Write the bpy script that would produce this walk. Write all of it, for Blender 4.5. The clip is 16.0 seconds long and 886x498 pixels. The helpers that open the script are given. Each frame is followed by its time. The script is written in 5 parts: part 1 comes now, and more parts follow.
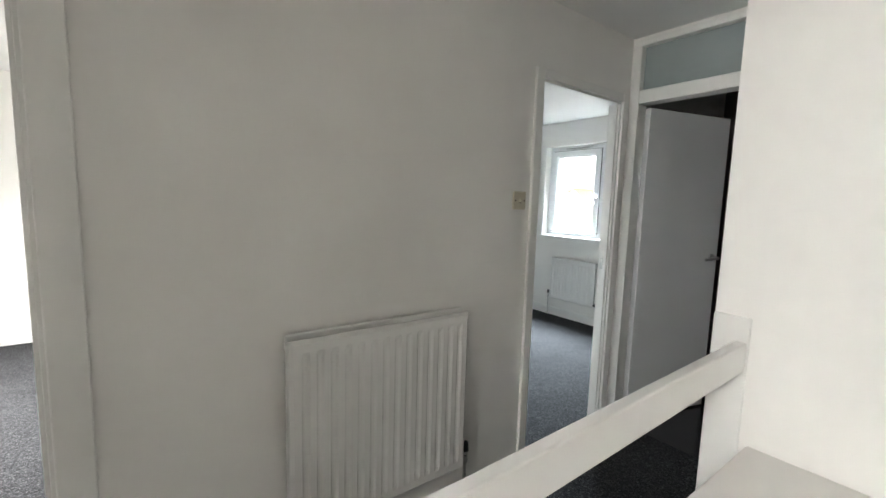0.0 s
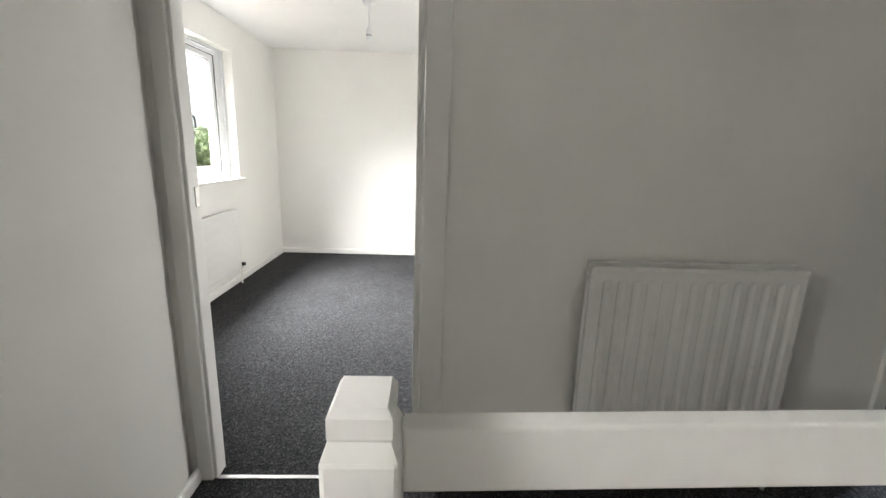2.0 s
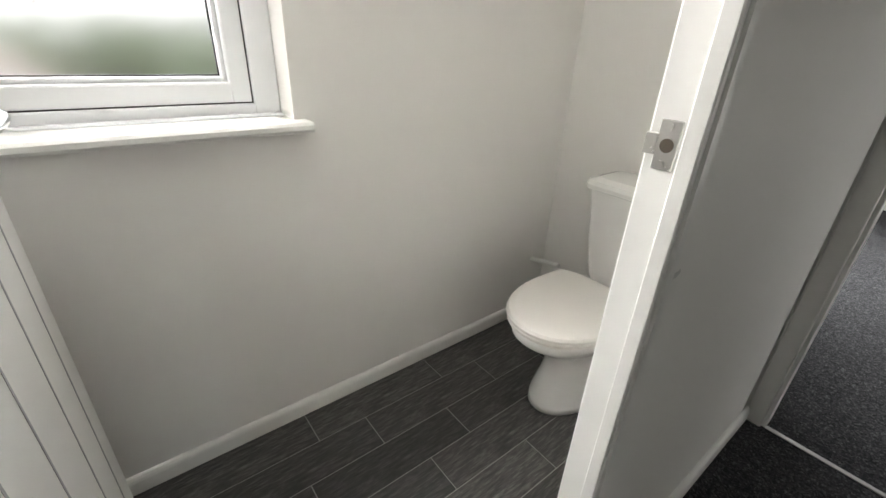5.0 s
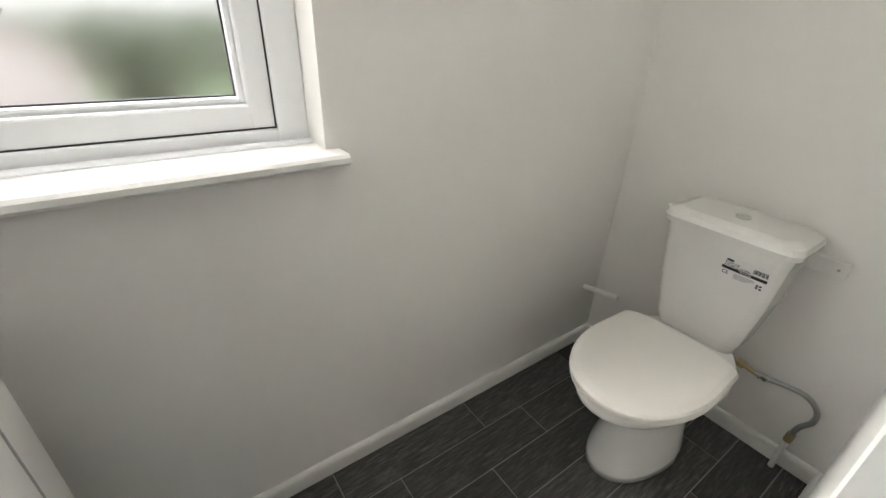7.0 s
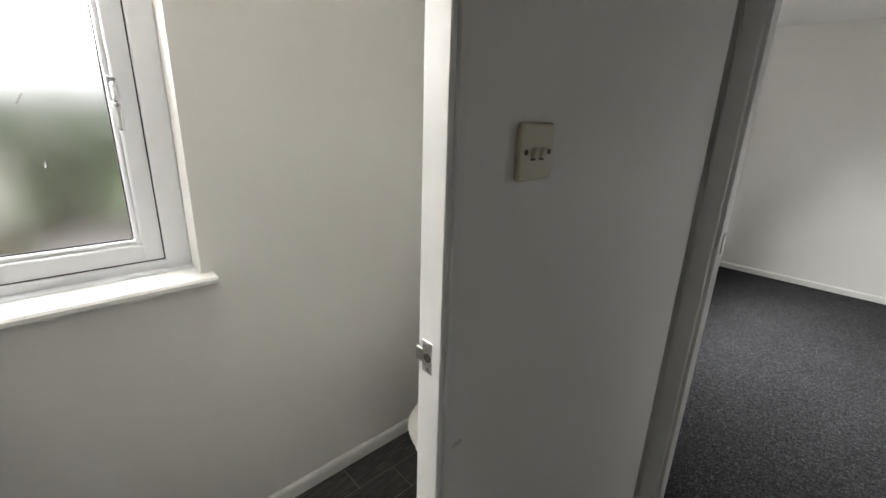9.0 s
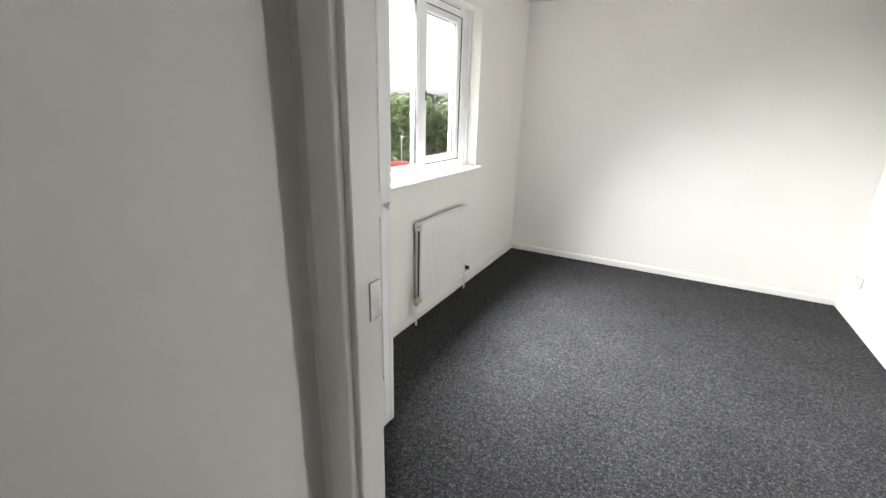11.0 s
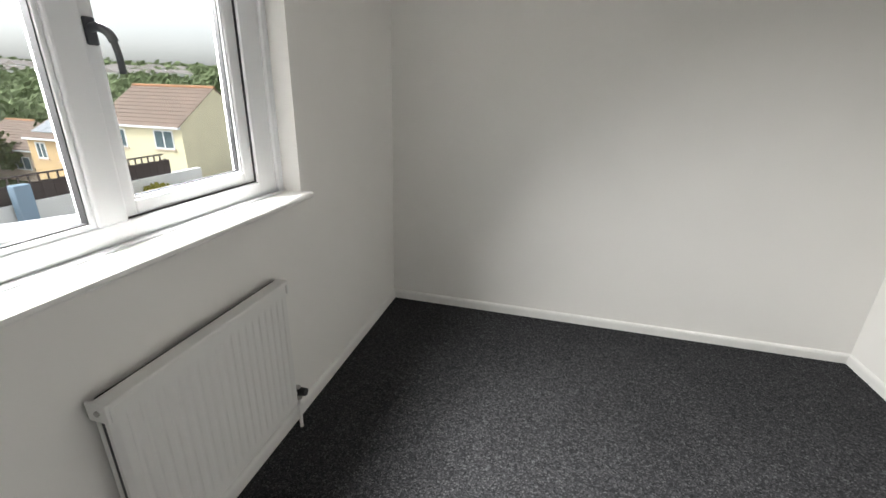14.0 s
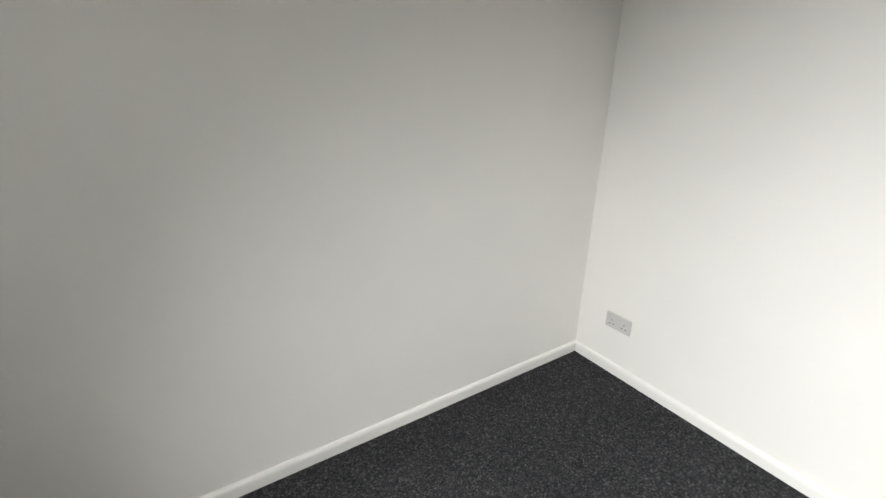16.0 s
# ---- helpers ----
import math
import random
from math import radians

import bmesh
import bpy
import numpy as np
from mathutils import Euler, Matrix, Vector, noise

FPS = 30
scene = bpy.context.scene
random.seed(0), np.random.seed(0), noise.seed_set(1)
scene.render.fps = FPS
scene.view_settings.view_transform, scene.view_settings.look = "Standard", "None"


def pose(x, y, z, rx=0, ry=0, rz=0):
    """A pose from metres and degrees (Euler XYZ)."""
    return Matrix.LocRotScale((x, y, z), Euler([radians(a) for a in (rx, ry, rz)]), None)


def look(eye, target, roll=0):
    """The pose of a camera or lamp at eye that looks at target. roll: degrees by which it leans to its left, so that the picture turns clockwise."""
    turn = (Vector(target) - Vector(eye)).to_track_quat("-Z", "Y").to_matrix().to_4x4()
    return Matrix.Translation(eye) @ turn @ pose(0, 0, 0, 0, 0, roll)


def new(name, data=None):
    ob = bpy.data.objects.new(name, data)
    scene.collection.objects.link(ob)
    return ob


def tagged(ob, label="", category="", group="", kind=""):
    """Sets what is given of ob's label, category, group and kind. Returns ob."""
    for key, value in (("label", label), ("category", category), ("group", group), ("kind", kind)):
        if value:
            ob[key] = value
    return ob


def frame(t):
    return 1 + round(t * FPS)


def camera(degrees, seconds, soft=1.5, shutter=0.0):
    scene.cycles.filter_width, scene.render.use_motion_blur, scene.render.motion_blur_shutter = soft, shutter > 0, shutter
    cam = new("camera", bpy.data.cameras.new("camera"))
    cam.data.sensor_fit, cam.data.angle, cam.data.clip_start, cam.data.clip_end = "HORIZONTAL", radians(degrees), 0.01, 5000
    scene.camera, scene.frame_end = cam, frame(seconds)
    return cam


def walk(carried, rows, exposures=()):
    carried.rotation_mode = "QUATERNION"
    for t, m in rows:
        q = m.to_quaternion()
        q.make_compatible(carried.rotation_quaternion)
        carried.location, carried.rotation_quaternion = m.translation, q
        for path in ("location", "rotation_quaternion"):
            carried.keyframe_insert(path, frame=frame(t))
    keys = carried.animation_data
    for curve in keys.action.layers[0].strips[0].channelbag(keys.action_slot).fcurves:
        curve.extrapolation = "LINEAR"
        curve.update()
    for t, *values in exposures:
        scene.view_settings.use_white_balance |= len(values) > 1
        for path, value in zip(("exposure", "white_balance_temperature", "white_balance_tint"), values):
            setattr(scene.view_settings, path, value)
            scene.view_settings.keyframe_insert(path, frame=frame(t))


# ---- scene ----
cam = camera(93.0, 16.0)
PATH = [
    (0, (1.035, -1.437, 1.395), (2.233, 0.149, 1.167), 1.69),
    (0.5, (1.020, -1.420, 1.369), (2.061, 0.266, 1.099), 1.69),
    (1, (1.001, -1.416, 1.342), (1.753, 0.407, 1.009), 1.68),
    (1.5, (0.958, -1.424, 1.315), (1.401, 0.483, 0.903), 1.67),
    (2, (0.875, -1.446, 1.280), (0.949, 0.502, 0.835), 1.87),
    (2.5, (0.800, -1.491, 1.258), (0.500, 0.426, 0.771), 2.22),
    (3, (0.726, -1.544, 1.255), (0.079, 0.270, 0.716), 2.54),
    (3.5, (0.630, -1.600, 1.237), (-0.321, 0.055, 0.640), 2.77),
    (4, (0.515, -1.631, 1.212), (-0.680, -0.179, 0.531), 3.11),
    (4.5, (0.360, -1.638, 1.166), (-0.972, -0.355, 0.404), 2.93),
    (5, (0.181, -1.613, 1.191), (-1.217, -0.484, 0.312), 2.65),
    (7.5, (-0.084, -1.529, 1.267), (-1.528, -0.500, 0.341), 1.72),
    (8, (0.070, -1.596, 1.384), (-1.403, -0.521, 0.561), 1.63),
    (8.5, (0.247, -1.596, 1.436), (-1.217, -0.430, 0.732), 1.87),
    (9, (0.396, -1.508, 1.458), (-0.987, -0.190, 0.868), 1.91),
    (9.5, (0.490, -1.306, 1.446), (-0.758, 0.171, 0.935), 1.85),
    (10, (0.572, -1.034, 1.434), (-0.537, 0.545, 0.908), 1.62),
    (12.5, (0.185, 0.337, 1.390), (-0.539, 2.047, 0.647), 2.10),
    (13, (0.119, 0.606, 1.405), (-0.565, 2.330, 0.659), 2.16),
    (13.5, (0.067, 0.913, 1.406), (-0.516, 2.683, 0.682), 2.14),
    (14, (0.019, 1.216, 1.396), (-0.417, 3.036, 0.692), 1.91),
    (14.5, (-0.024, 1.526, 1.400), (-0.231, 3.390, 0.706), 1.56),
    (15, (-0.026, 1.853, 1.392), (0.084, 3.732, 0.717), 1.34),
    (15.5, (-0.016, 2.135, 1.406), (0.512, 3.936, 0.715), 1.05),
    (16, (0.015, 2.402, 1.413), (1.025, 3.981, 0.716), 0.68),
]
EXPOSURES = [(0, 2.25), (1.0, 2.2), (1.5, 2.0), (2.0, 1.95), (2.5, 1.9), (3.0, 1.75), (4.0, 1.35), (5.0, 1.05), (7.5, 0.72), (8.0, 0.40), (8.5, 0.36), (9.0, 0.55), (9.5, 0.9), (10.0, 1.6), (10.2, 1.7), (12.3, 1.05), (13.0, 0.9), (13.5, 0.72), (14, 0.62), (15, 0.7), (15.5, 0.62), (16, 0.6)]
walk(cam, [(t, look(e, g, r)) for t, e, g, r in PATH], EXPOSURES)

# ---- world, sun ----
world = bpy.data.worlds.new("overcast_sky")
scene.world = world
world.use_nodes = True
wn = world.node_tree.nodes
wl = world.node_tree.links
sky = wn.new("ShaderNodeTexSky")
sky.sky_type = "NISHITA"
sky.sun_disc = False
sky.sun_elevation = radians(48)
sky.sun_rotation = radians(235)
sky.dust_density = 4.0
soft_sky = wn.new("ShaderNodeHueSaturation")
soft_sky.inputs["Saturation"].default_value = 0.15
soft_sky.inputs["Value"].default_value = 1.8
wl.new(sky.outputs[0], soft_sky.inputs["Color"])
wl.new(soft_sky.outputs[0], wn["Background"].inputs["Color"])
wn["Background"].inputs["Strength"].default_value = 0.15
sun = new("sun", bpy.data.lights.new("sun", "SUN"))
sun.data.energy = 1.0
sun.data.angle = radians(25)
sun.data.color = (1.0, 0.97, 0.92)
SUN_DIR = Vector((math.sin(radians(235)) * math.cos(radians(48)), math.cos(radians(235)) * math.cos(radians(48)), math.sin(radians(48))))
sun.matrix_world = look(tuple(SUN_DIR * 50), (0, 0, 0))


def sky_lamp(name, x, y, z, w, h, turn, watts, tint, tilt=54, cone=100):
    """An area lamp in a window's opening, outside the pane, standing in for the light of the sky above."""
    ob = new(name, bpy.data.lights.new(name, "AREA"))
    ob.data.shape, ob.data.size, ob.data.size_y = "RECTANGLE", w, h
    ob.data.energy = watts
    ob.data.color = tint
    ob.data.spread = radians(cone)
    ob.matrix_world = Matrix.Translation((x, y, z)) @ Euler((0, 0, radians(turn))).to_matrix().to_4x4() @ Euler((radians(90 - tilt), 0, 0)).to_matrix().to_4x4()
    return ob


sky_lamp("sky_lamp_bedroom", -1.37, 2.045, 1.90, 1.26, 0.42, -90, 66, (1.0, 0.96, 0.95), 42, 102)
sky_lamp("sky_lamp_rear", 5.75, 1.46, 1.90, 1.24, 0.42, 90, 60, (0.84, 0.925, 1.0))
sky_lamp("sky_lamp_toilet", -1.17, -1.575, 1.82, 0.58, 0.42, -90, 8.0, (1.0, 0.975, 0.935), 10, 130)


# ---- materials ----
class Mat:
    """A small wrapper round one Principled node tree."""

    def __init__(self, name, color, rough=0.6, metal=0.0, spec=0.5):
        self.m = bpy.data.materials.new(name)
        self.m.use_nodes = True
        self.t = self.m.node_tree
        self.b = self.t.nodes["Principled BSDF"]
        self.b.inputs["Base Color"].default_value = (*color, 1)
        self.b.inputs["Roughness"].default_value = rough
        self.b.inputs["Metallic"].default_value = metal
        self.b.inputs["Specular IOR Level"].default_value = spec
        self.co = self.t.nodes.new("ShaderNodeTexCoord").outputs["Object"]

    def node(self, kind, **inputs):
        n = self.t.nodes.new(kind)
        for k, v in inputs.items():
            n.inputs[k.replace("_", " ")].default_value = v
        return n

    def link(self, a, b):
        self.t.links.new(a, b)

    def noise(self, scale, detail=3.0, rough=0.55, stretch=None):
        n = self.node("ShaderNodeTexNoise", Scale=scale, Detail=detail, Roughness=rough)
        if stretch:
            mp = self.node("ShaderNodeMapping")
            mp.inputs["Scale"].default_value = stretch
            self.link(self.co, mp.inputs[0])
            self.link(mp.outputs[0], n.inputs["Vector"])
        else:
            self.link(self.co, n.inputs["Vector"])
        return n.outputs["Fac"]

    def ramp(self, fac, stops):
        r = self.t.nodes.new("ShaderNodeValToRGB")
        els = r.color_ramp.elements
        while len(els) < len(stops):
            els.new(0.5)
        for e, (p, c) in zip(els, stops):
            e.position = p
            e.color = (*c, 1) if len(c) == 3 else c
        self.link(fac, r.inputs[0])
        return r.outputs[0]

    def mix(self, fac, a, b, mode="MIX"):
        n = self.t.nodes.new("ShaderNodeMix")
        n.data_type = "RGBA"
        n.blend_type = mode
        for sock, v in ((n.inputs[0], fac), (n.inputs[6], a), (n.inputs[7], b)):
            if isinstance(v, (int, float)):
                sock.default_value = v
            elif isinstance(v, tuple):
                sock.default_value = (*v, 1)
            else:
                self.link(v, sock)
        return n.outputs[2]

    def color(self, out):
        self.link(out, self.b.inputs["Base Color"])
        return self

    def bump(self, height, strength=0.2, dist=0.002):
        n = self.node("ShaderNodeBump", Strength=strength, Distance=dist)
        self.link(height, n.inputs["Height"])
        self.link(n.outputs[0], self.b.inputs["Normal"])
        return self

    def rough(self, out):
        self.link(out, self.b.inputs["Roughness"])
        return self


def scaled(c, k):
    return tuple(v * k for v in c)


def paint(name, c, rough, relief, grain=180.0, blotch=0.03):
    """Painted surface with a faint roller texture and faint uneven tone."""
    p = Mat(name, c, rough)
    big = p.noise(1.3, 2.0)
    p.color(p.ramp(big, [(0.3, scaled(c, 1 - blotch)), (0.7, scaled(c, 1 + blotch * 0.6))]))
    p.bump(p.mix(0.35, p.noise(grain, 4.0), p.noise(9.0, 2.0)), relief, 0.0015)
    return p.m


M_WALL = paint("white_emulsion_wall", (0.86, 0.842, 0.808), 0.55, 0.12)
M_CEIL = paint("white_ceiling_paint", (0.86, 0.855, 0.84), 0.8, 0.25, 90.0)
M_GLOSS = paint("white_gloss_wood", (0.83, 0.82, 0.79), 0.28, 0.10, 35.0, 0.02)
M_RAD = paint("white_radiator_enamel", (0.80, 0.79, 0.765), 0.33, 0.05, 60.0, 0.02)
M_PVC = paint("white_pvc", (0.79, 0.80, 0.81), 0.28, 0.02, 60.0, 0.01)
M_CERAMIC = paint("white_glazed_ceramic", (0.84, 0.83, 0.80), 0.10, 0.01, 20.0, 0.01)
M_SEAT = paint("white_seat_plastic", (0.82, 0.79, 0.745), 0.30, 0.02, 60.0, 0.01)
# White socket plastic, with the shade it sits in mixed into the colour.
M_SOCKET = paint("shade_greyed_white_plastic", (0.60, 0.585, 0.57), 0.4, 0.02, 60.0, 0.02)
M_CREAM = paint("aged_cream_plastic", (0.62, 0.57, 0.45), 0.4, 0.02, 60.0, 0.05)
M_LOUVRE = paint("white_satin_louvre", (0.80, 0.81, 0.82), 0.38, 0.08, 40.0, 0.02)
M_GREYDOOR = paint("white_flush_door", (0.78, 0.79, 0.80), 0.32, 0.05, 30.0, 0.03)


def carpet():
    p = Mat("charcoal_loop_carpet", (0.03, 0.03, 0.034), 0.97, 0.0, 0.1)
    vor = p.node("ShaderNodeTexVoronoi", Scale=190.0, Randomness=1.0)
    p.link(p.co, vor.inputs["Vector"])
    sep = p.t.nodes.new("ShaderNodeSeparateColor")
    p.link(vor.outputs["Color"], sep.inputs[0])
    loops = p.ramp(sep.outputs[0], [(0.0, (0.018, 0.018, 0.019)), (0.45, (0.034, 0.034, 0.0365)), (0.80, (0.052, 0.052, 0.0555)), (1.0, (0.100, 0.100, 0.104))])
    patch = p.ramp(p.noise(46.0, 3.0, 0.6), [(0.32, (0.74, 0.74, 0.74)), (0.68, (1.26, 1.26, 1.26))])
    soft = p.ramp(p.noise(2.6, 3.0), [(0.3, (0.88, 0.88, 0.88)), (0.7, (1.10, 1.10, 1.10))])
    wave = p.node("ShaderNodeTexWave", Scale=58.0, Distortion=3.0)
    wave.bands_direction = "Y"
    wave.inputs["Detail Scale"].default_value = 8.0
    p.link(p.co, wave.inputs["Vector"])
    ribs = p.ramp(wave.outputs["Fac"], [(0.1, (0.70, 0.70, 0.70)), (0.6, (1.12, 1.12, 1.12))])
    p.color(p.mix(1.0, p.mix(1.0, p.mix(1.0, loops, patch, "MULTIPLY"), soft, "MULTIPLY"), ribs, "MULTIPLY"))
    p.bump(p.mix(0.6, vor.outputs["Distance"], wave.outputs["Fac"]), 0.4, 0.003)
    return p.m


M_CARPET = carpet()


def vinyl():
    p = Mat("dark_wood_vinyl", (0.05, 0.05, 0.05), 0.42)
    info = p.t.nodes.new("ShaderNodeObjectInfo")
    grain = p.noise(14.0, 6.0, 0.65, (7.0, 0.8, 1.0))
    fine = p.noise(60.0, 4.0, 0.6, (6.0, 0.5, 1.0))
    g = p.mix(0.4, grain, fine)
    col = p.ramp(g, [(0.36, (0.024, 0.0235, 0.0235)), (0.5, (0.060, 0.058, 0.056)), (0.66, (0.155, 0.150, 0.144))])
    tone = p.ramp(info.outputs["Random"], [(0.0, (0.62, 0.62, 0.62)), (1.0, (1.25, 1.24, 1.22))])
    p.color(p.mix(1.0, col, tone, "MULTIPLY"))
    p.rough(p.ramp(grain, [(0.3, (0.36,) * 3), (0.7, (0.52,) * 3)]))
    p.bump(g, 0.25, 0.001)
    return p.m


M_VINYL = vinyl()
M_GROUT = Mat("pale_plank_joint", (0.30, 0.295, 0.285), 0.8).m


def metal(name, c, rough):
    p = Mat(name, c, rough, 1.0)
    p.rough(p.ramp(p.noise(40.0), [(0.3, (rough * 0.7,) * 3), (0.7, (min(1, rough * 1.6),) * 3)]))
    return p.m


M_CHROME = metal("polished_chrome", (0.72, 0.73, 0.75), 0.10)
M_STEEL = metal("dull_steel", (0.50, 0.49, 0.47), 0.32)
M_SATIN = metal("satin_steel", (0.62, 0.62, 0.63), 0.38)
M_BRASS = metal("tarnished_brass", (0.52, 0.43, 0.24), 0.35)
M_BRAID = metal("braided_steel", (0.42, 0.42, 0.42), 0.4)
M_ALU = metal("aluminium_strip", (0.5, 0.5, 0.5), 0.4)
# Black of real fittings, also put into radiator gaps and vent slots as shade.
M_BLACK = Mat("black_plastic_and_gap_shade", (0.015, 0.015, 0.016), 0.4).m
M_RUBBER = Mat("black_gasket", (0.03, 0.03, 0.032), 0.6).m
M_SCUFF = Mat("grey_scuffed_paint", (0.66, 0.65, 0.63), 0.6).m
# Dark tone for the shade in slots and holes, and for tarnished screws.
M_DARKSLOT = Mat("dark_slot", (0.05, 0.035, 0.02), 0.6).m
M_PAPER = Mat("white_label_paper", (0.80, 0.80, 0.79), 0.6).m
M_INK = Mat("black_ink", (0.02, 0.02, 0.02), 0.6).m
M_GREYINK = Mat("grey_ink", (0.42, 0.42, 0.42), 0.6).m
# Dark base colour stands in for the dimness of the unlit bathroom.
M_DARKWALL = paint("wall_darkened_as_unlit", (0.09, 0.08, 0.08), 0.7, 0.1)
M_SLATE = paint("dark_slate_tile", (0.035, 0.035, 0.04), 0.22, 0.05)


def clear_glass():
    p = Mat("clear_glass", (1, 1, 1), 0.0)
    out = p.t.nodes["Material Output"]
    tr = p.t.nodes.new("ShaderNodeBsdfTransparent")
    tr.inputs[0].default_value = (0.93, 0.95, 0.95, 1)
    gl = p.t.nodes.new("ShaderNodeBsdfGlossy")
    gl.inputs["Roughness"].default_value = 0.0
    lw = p.node("ShaderNodeLayerWeight", Blend=0.5)
    pw = p.node("ShaderNodeMath")
    pw.operation = "POWER"
    pw.inputs[1].default_value = 5.0
    p.link(lw.outputs["Facing"], pw.inputs[0])
    ma = p.node("ShaderNodeMath")
    ma.operation = "MULTIPLY_ADD"
    ma.inputs[1].default_value, ma.inputs[2].default_value = 0.6, 0.03
    p.link(pw.outputs[0], ma.inputs[0])
    mx = p.t.nodes.new("ShaderNodeMixShader")
    p.link(ma.outputs[0], mx.inputs[0])
    p.link(tr.outputs[0], mx.inputs[1])
    p.link(gl.outputs[0], mx.inputs[2])
    p.link(mx.outputs[0], out.inputs["Surface"])
    return p.m


def frosted_glass():
    p = Mat("obscured_glass", (0.95, 0.97, 0.99), 0.3)
    p.b.inputs["Transmission Weight"].default_value = 1.0
    p.b.inputs["IOR"].default_value = 1.12
    p.rough(p.ramp(p.noise(11.0, 3.0), [(0.35, (0.36,) * 3), (0.7, (0.46,) * 3)]))
    return p.m


M_GLASS = clear_glass()
M_FROST = frosted_glass()
# Opaque grey-green: the dark room behind the glass is put into the colour.
M_DARKGLASS = Mat("transom_glass_dark_room_tone", (0.30, 0.34, 0.34), 0.22).m


# ---- mesh helpers ----
def box(bm, x0, x1, y0, y1, z0, z1, bevel=0.0, seg=1):
    r = bmesh.ops.create_cube(bm, size=1.0)
    vs = r["verts"]
    bmesh.ops.scale(bm, vec=(abs(x1 - x0), abs(y1 - y0), abs(z1 - z0)), verts=vs)
    bmesh.ops.translate(bm, vec=((x0 + x1) / 2, (y0 + y1) / 2, (z0 + z1) / 2), verts=vs)
    if bevel > 0:
        es = list({e for v in vs for e in v.link_edges})
        bmesh.ops.bevel(bm, geom=es, offset=bevel, segments=seg, affect="EDGES", profile=0.5)
    return bm


def boxed(*a, **k):
    return box(bmesh.new(), *a, **k)


def cyl(bm, p0, p1, r, r2=None, n=16):
    p0, p1 = Vector(p0), Vector(p1)
    d = p1 - p0
    m = Matrix.Translation((p0 + p1) / 2) @ d.to_track_quat("Z", "Y").to_matrix().to_4x4()
    bmesh.ops.create_cone(bm, cap_ends=True, segments=n, radius1=r, radius2=r if r2 is None else r2, depth=d.length, matrix=m)
    return bm


def tube(bm, pts, r, n=10):
    """A round tube through the points, smoothed by Catmull-Rom."""
    P = [Vector(p) for p in pts]
    path = []
    for i in range(len(P) - 1):
        a, b, c, d = P[max(i - 1, 0)], P[i], P[i + 1], P[min(i + 2, len(P) - 1)]
        for k in range(6):
            t = k / 6
            path.append(0.5 * ((2 * b) + (c - a) * t + (2 * a - 5 * b + 4 * c - d) * t * t + (3 * b - a - 3 * c + d) * t ** 3))
    path.append(P[-1])
    rings = []
    for i, p in enumerate(path):
        d = (path[min(i + 1, len(path) - 1)] - path[max(i - 1, 0)]).normalized()
        q = d.to_track_quat("Z", "Y")
        rings.append([bm.verts.new(p + q @ Vector((r * math.cos(2 * math.pi * k / n), r * math.sin(2 * math.pi * k / n), 0))) for k in range(n)])
    loft(bm, rings)
    return bm


def loft(bm, rings, cap=True):
    n = len(rings[0])
    for a, b in zip(rings, rings[1:]):
        for k in range(n):
            bm.faces.new((a[k], a[(k + 1) % n], b[(k + 1) % n], b[k]))
    if cap:
        bm.faces.new(list(reversed(rings[0])))
        bm.faces.new(rings[-1])


def ring(bm, pts):
    return [bm.verts.new(p) for p in pts]


def finish(bm, name, mat, smooth=False):
    bmesh.ops.recalc_face_normals(bm, faces=bm.faces[:])
    me = bpy.data.meshes.new(name)
    bm.to_mesh(me)
    bm.free()
    if mat:
        me.materials.append(mat)
    if smooth:
        for p in me.polygons:
            p.use_smooth = True
    return me


def part(name, bm, mat, parent, label="", smooth=False):
    ob = new(name, finish(bm, name, mat, smooth))
    ob.parent = parent
    if parent is not None and parent.type == "MESH":
        ob.matrix_parent_inverse = parent.matrix_basis.inverted()
    if label:
        ob["label"] = label
    return ob


def thing(name, label, category, group="", at=None):
    ob = new(name)
    ob.empty_display_size = 0.1
    if at is not None:
        ob.matrix_basis = at
    return tagged(ob, label, category, group)


def structure(name, bm, mat, label, category, smooth=False):
    ob = new(name, finish(bm, name, mat, smooth))
    return tagged(ob, label, category, kind="structure")


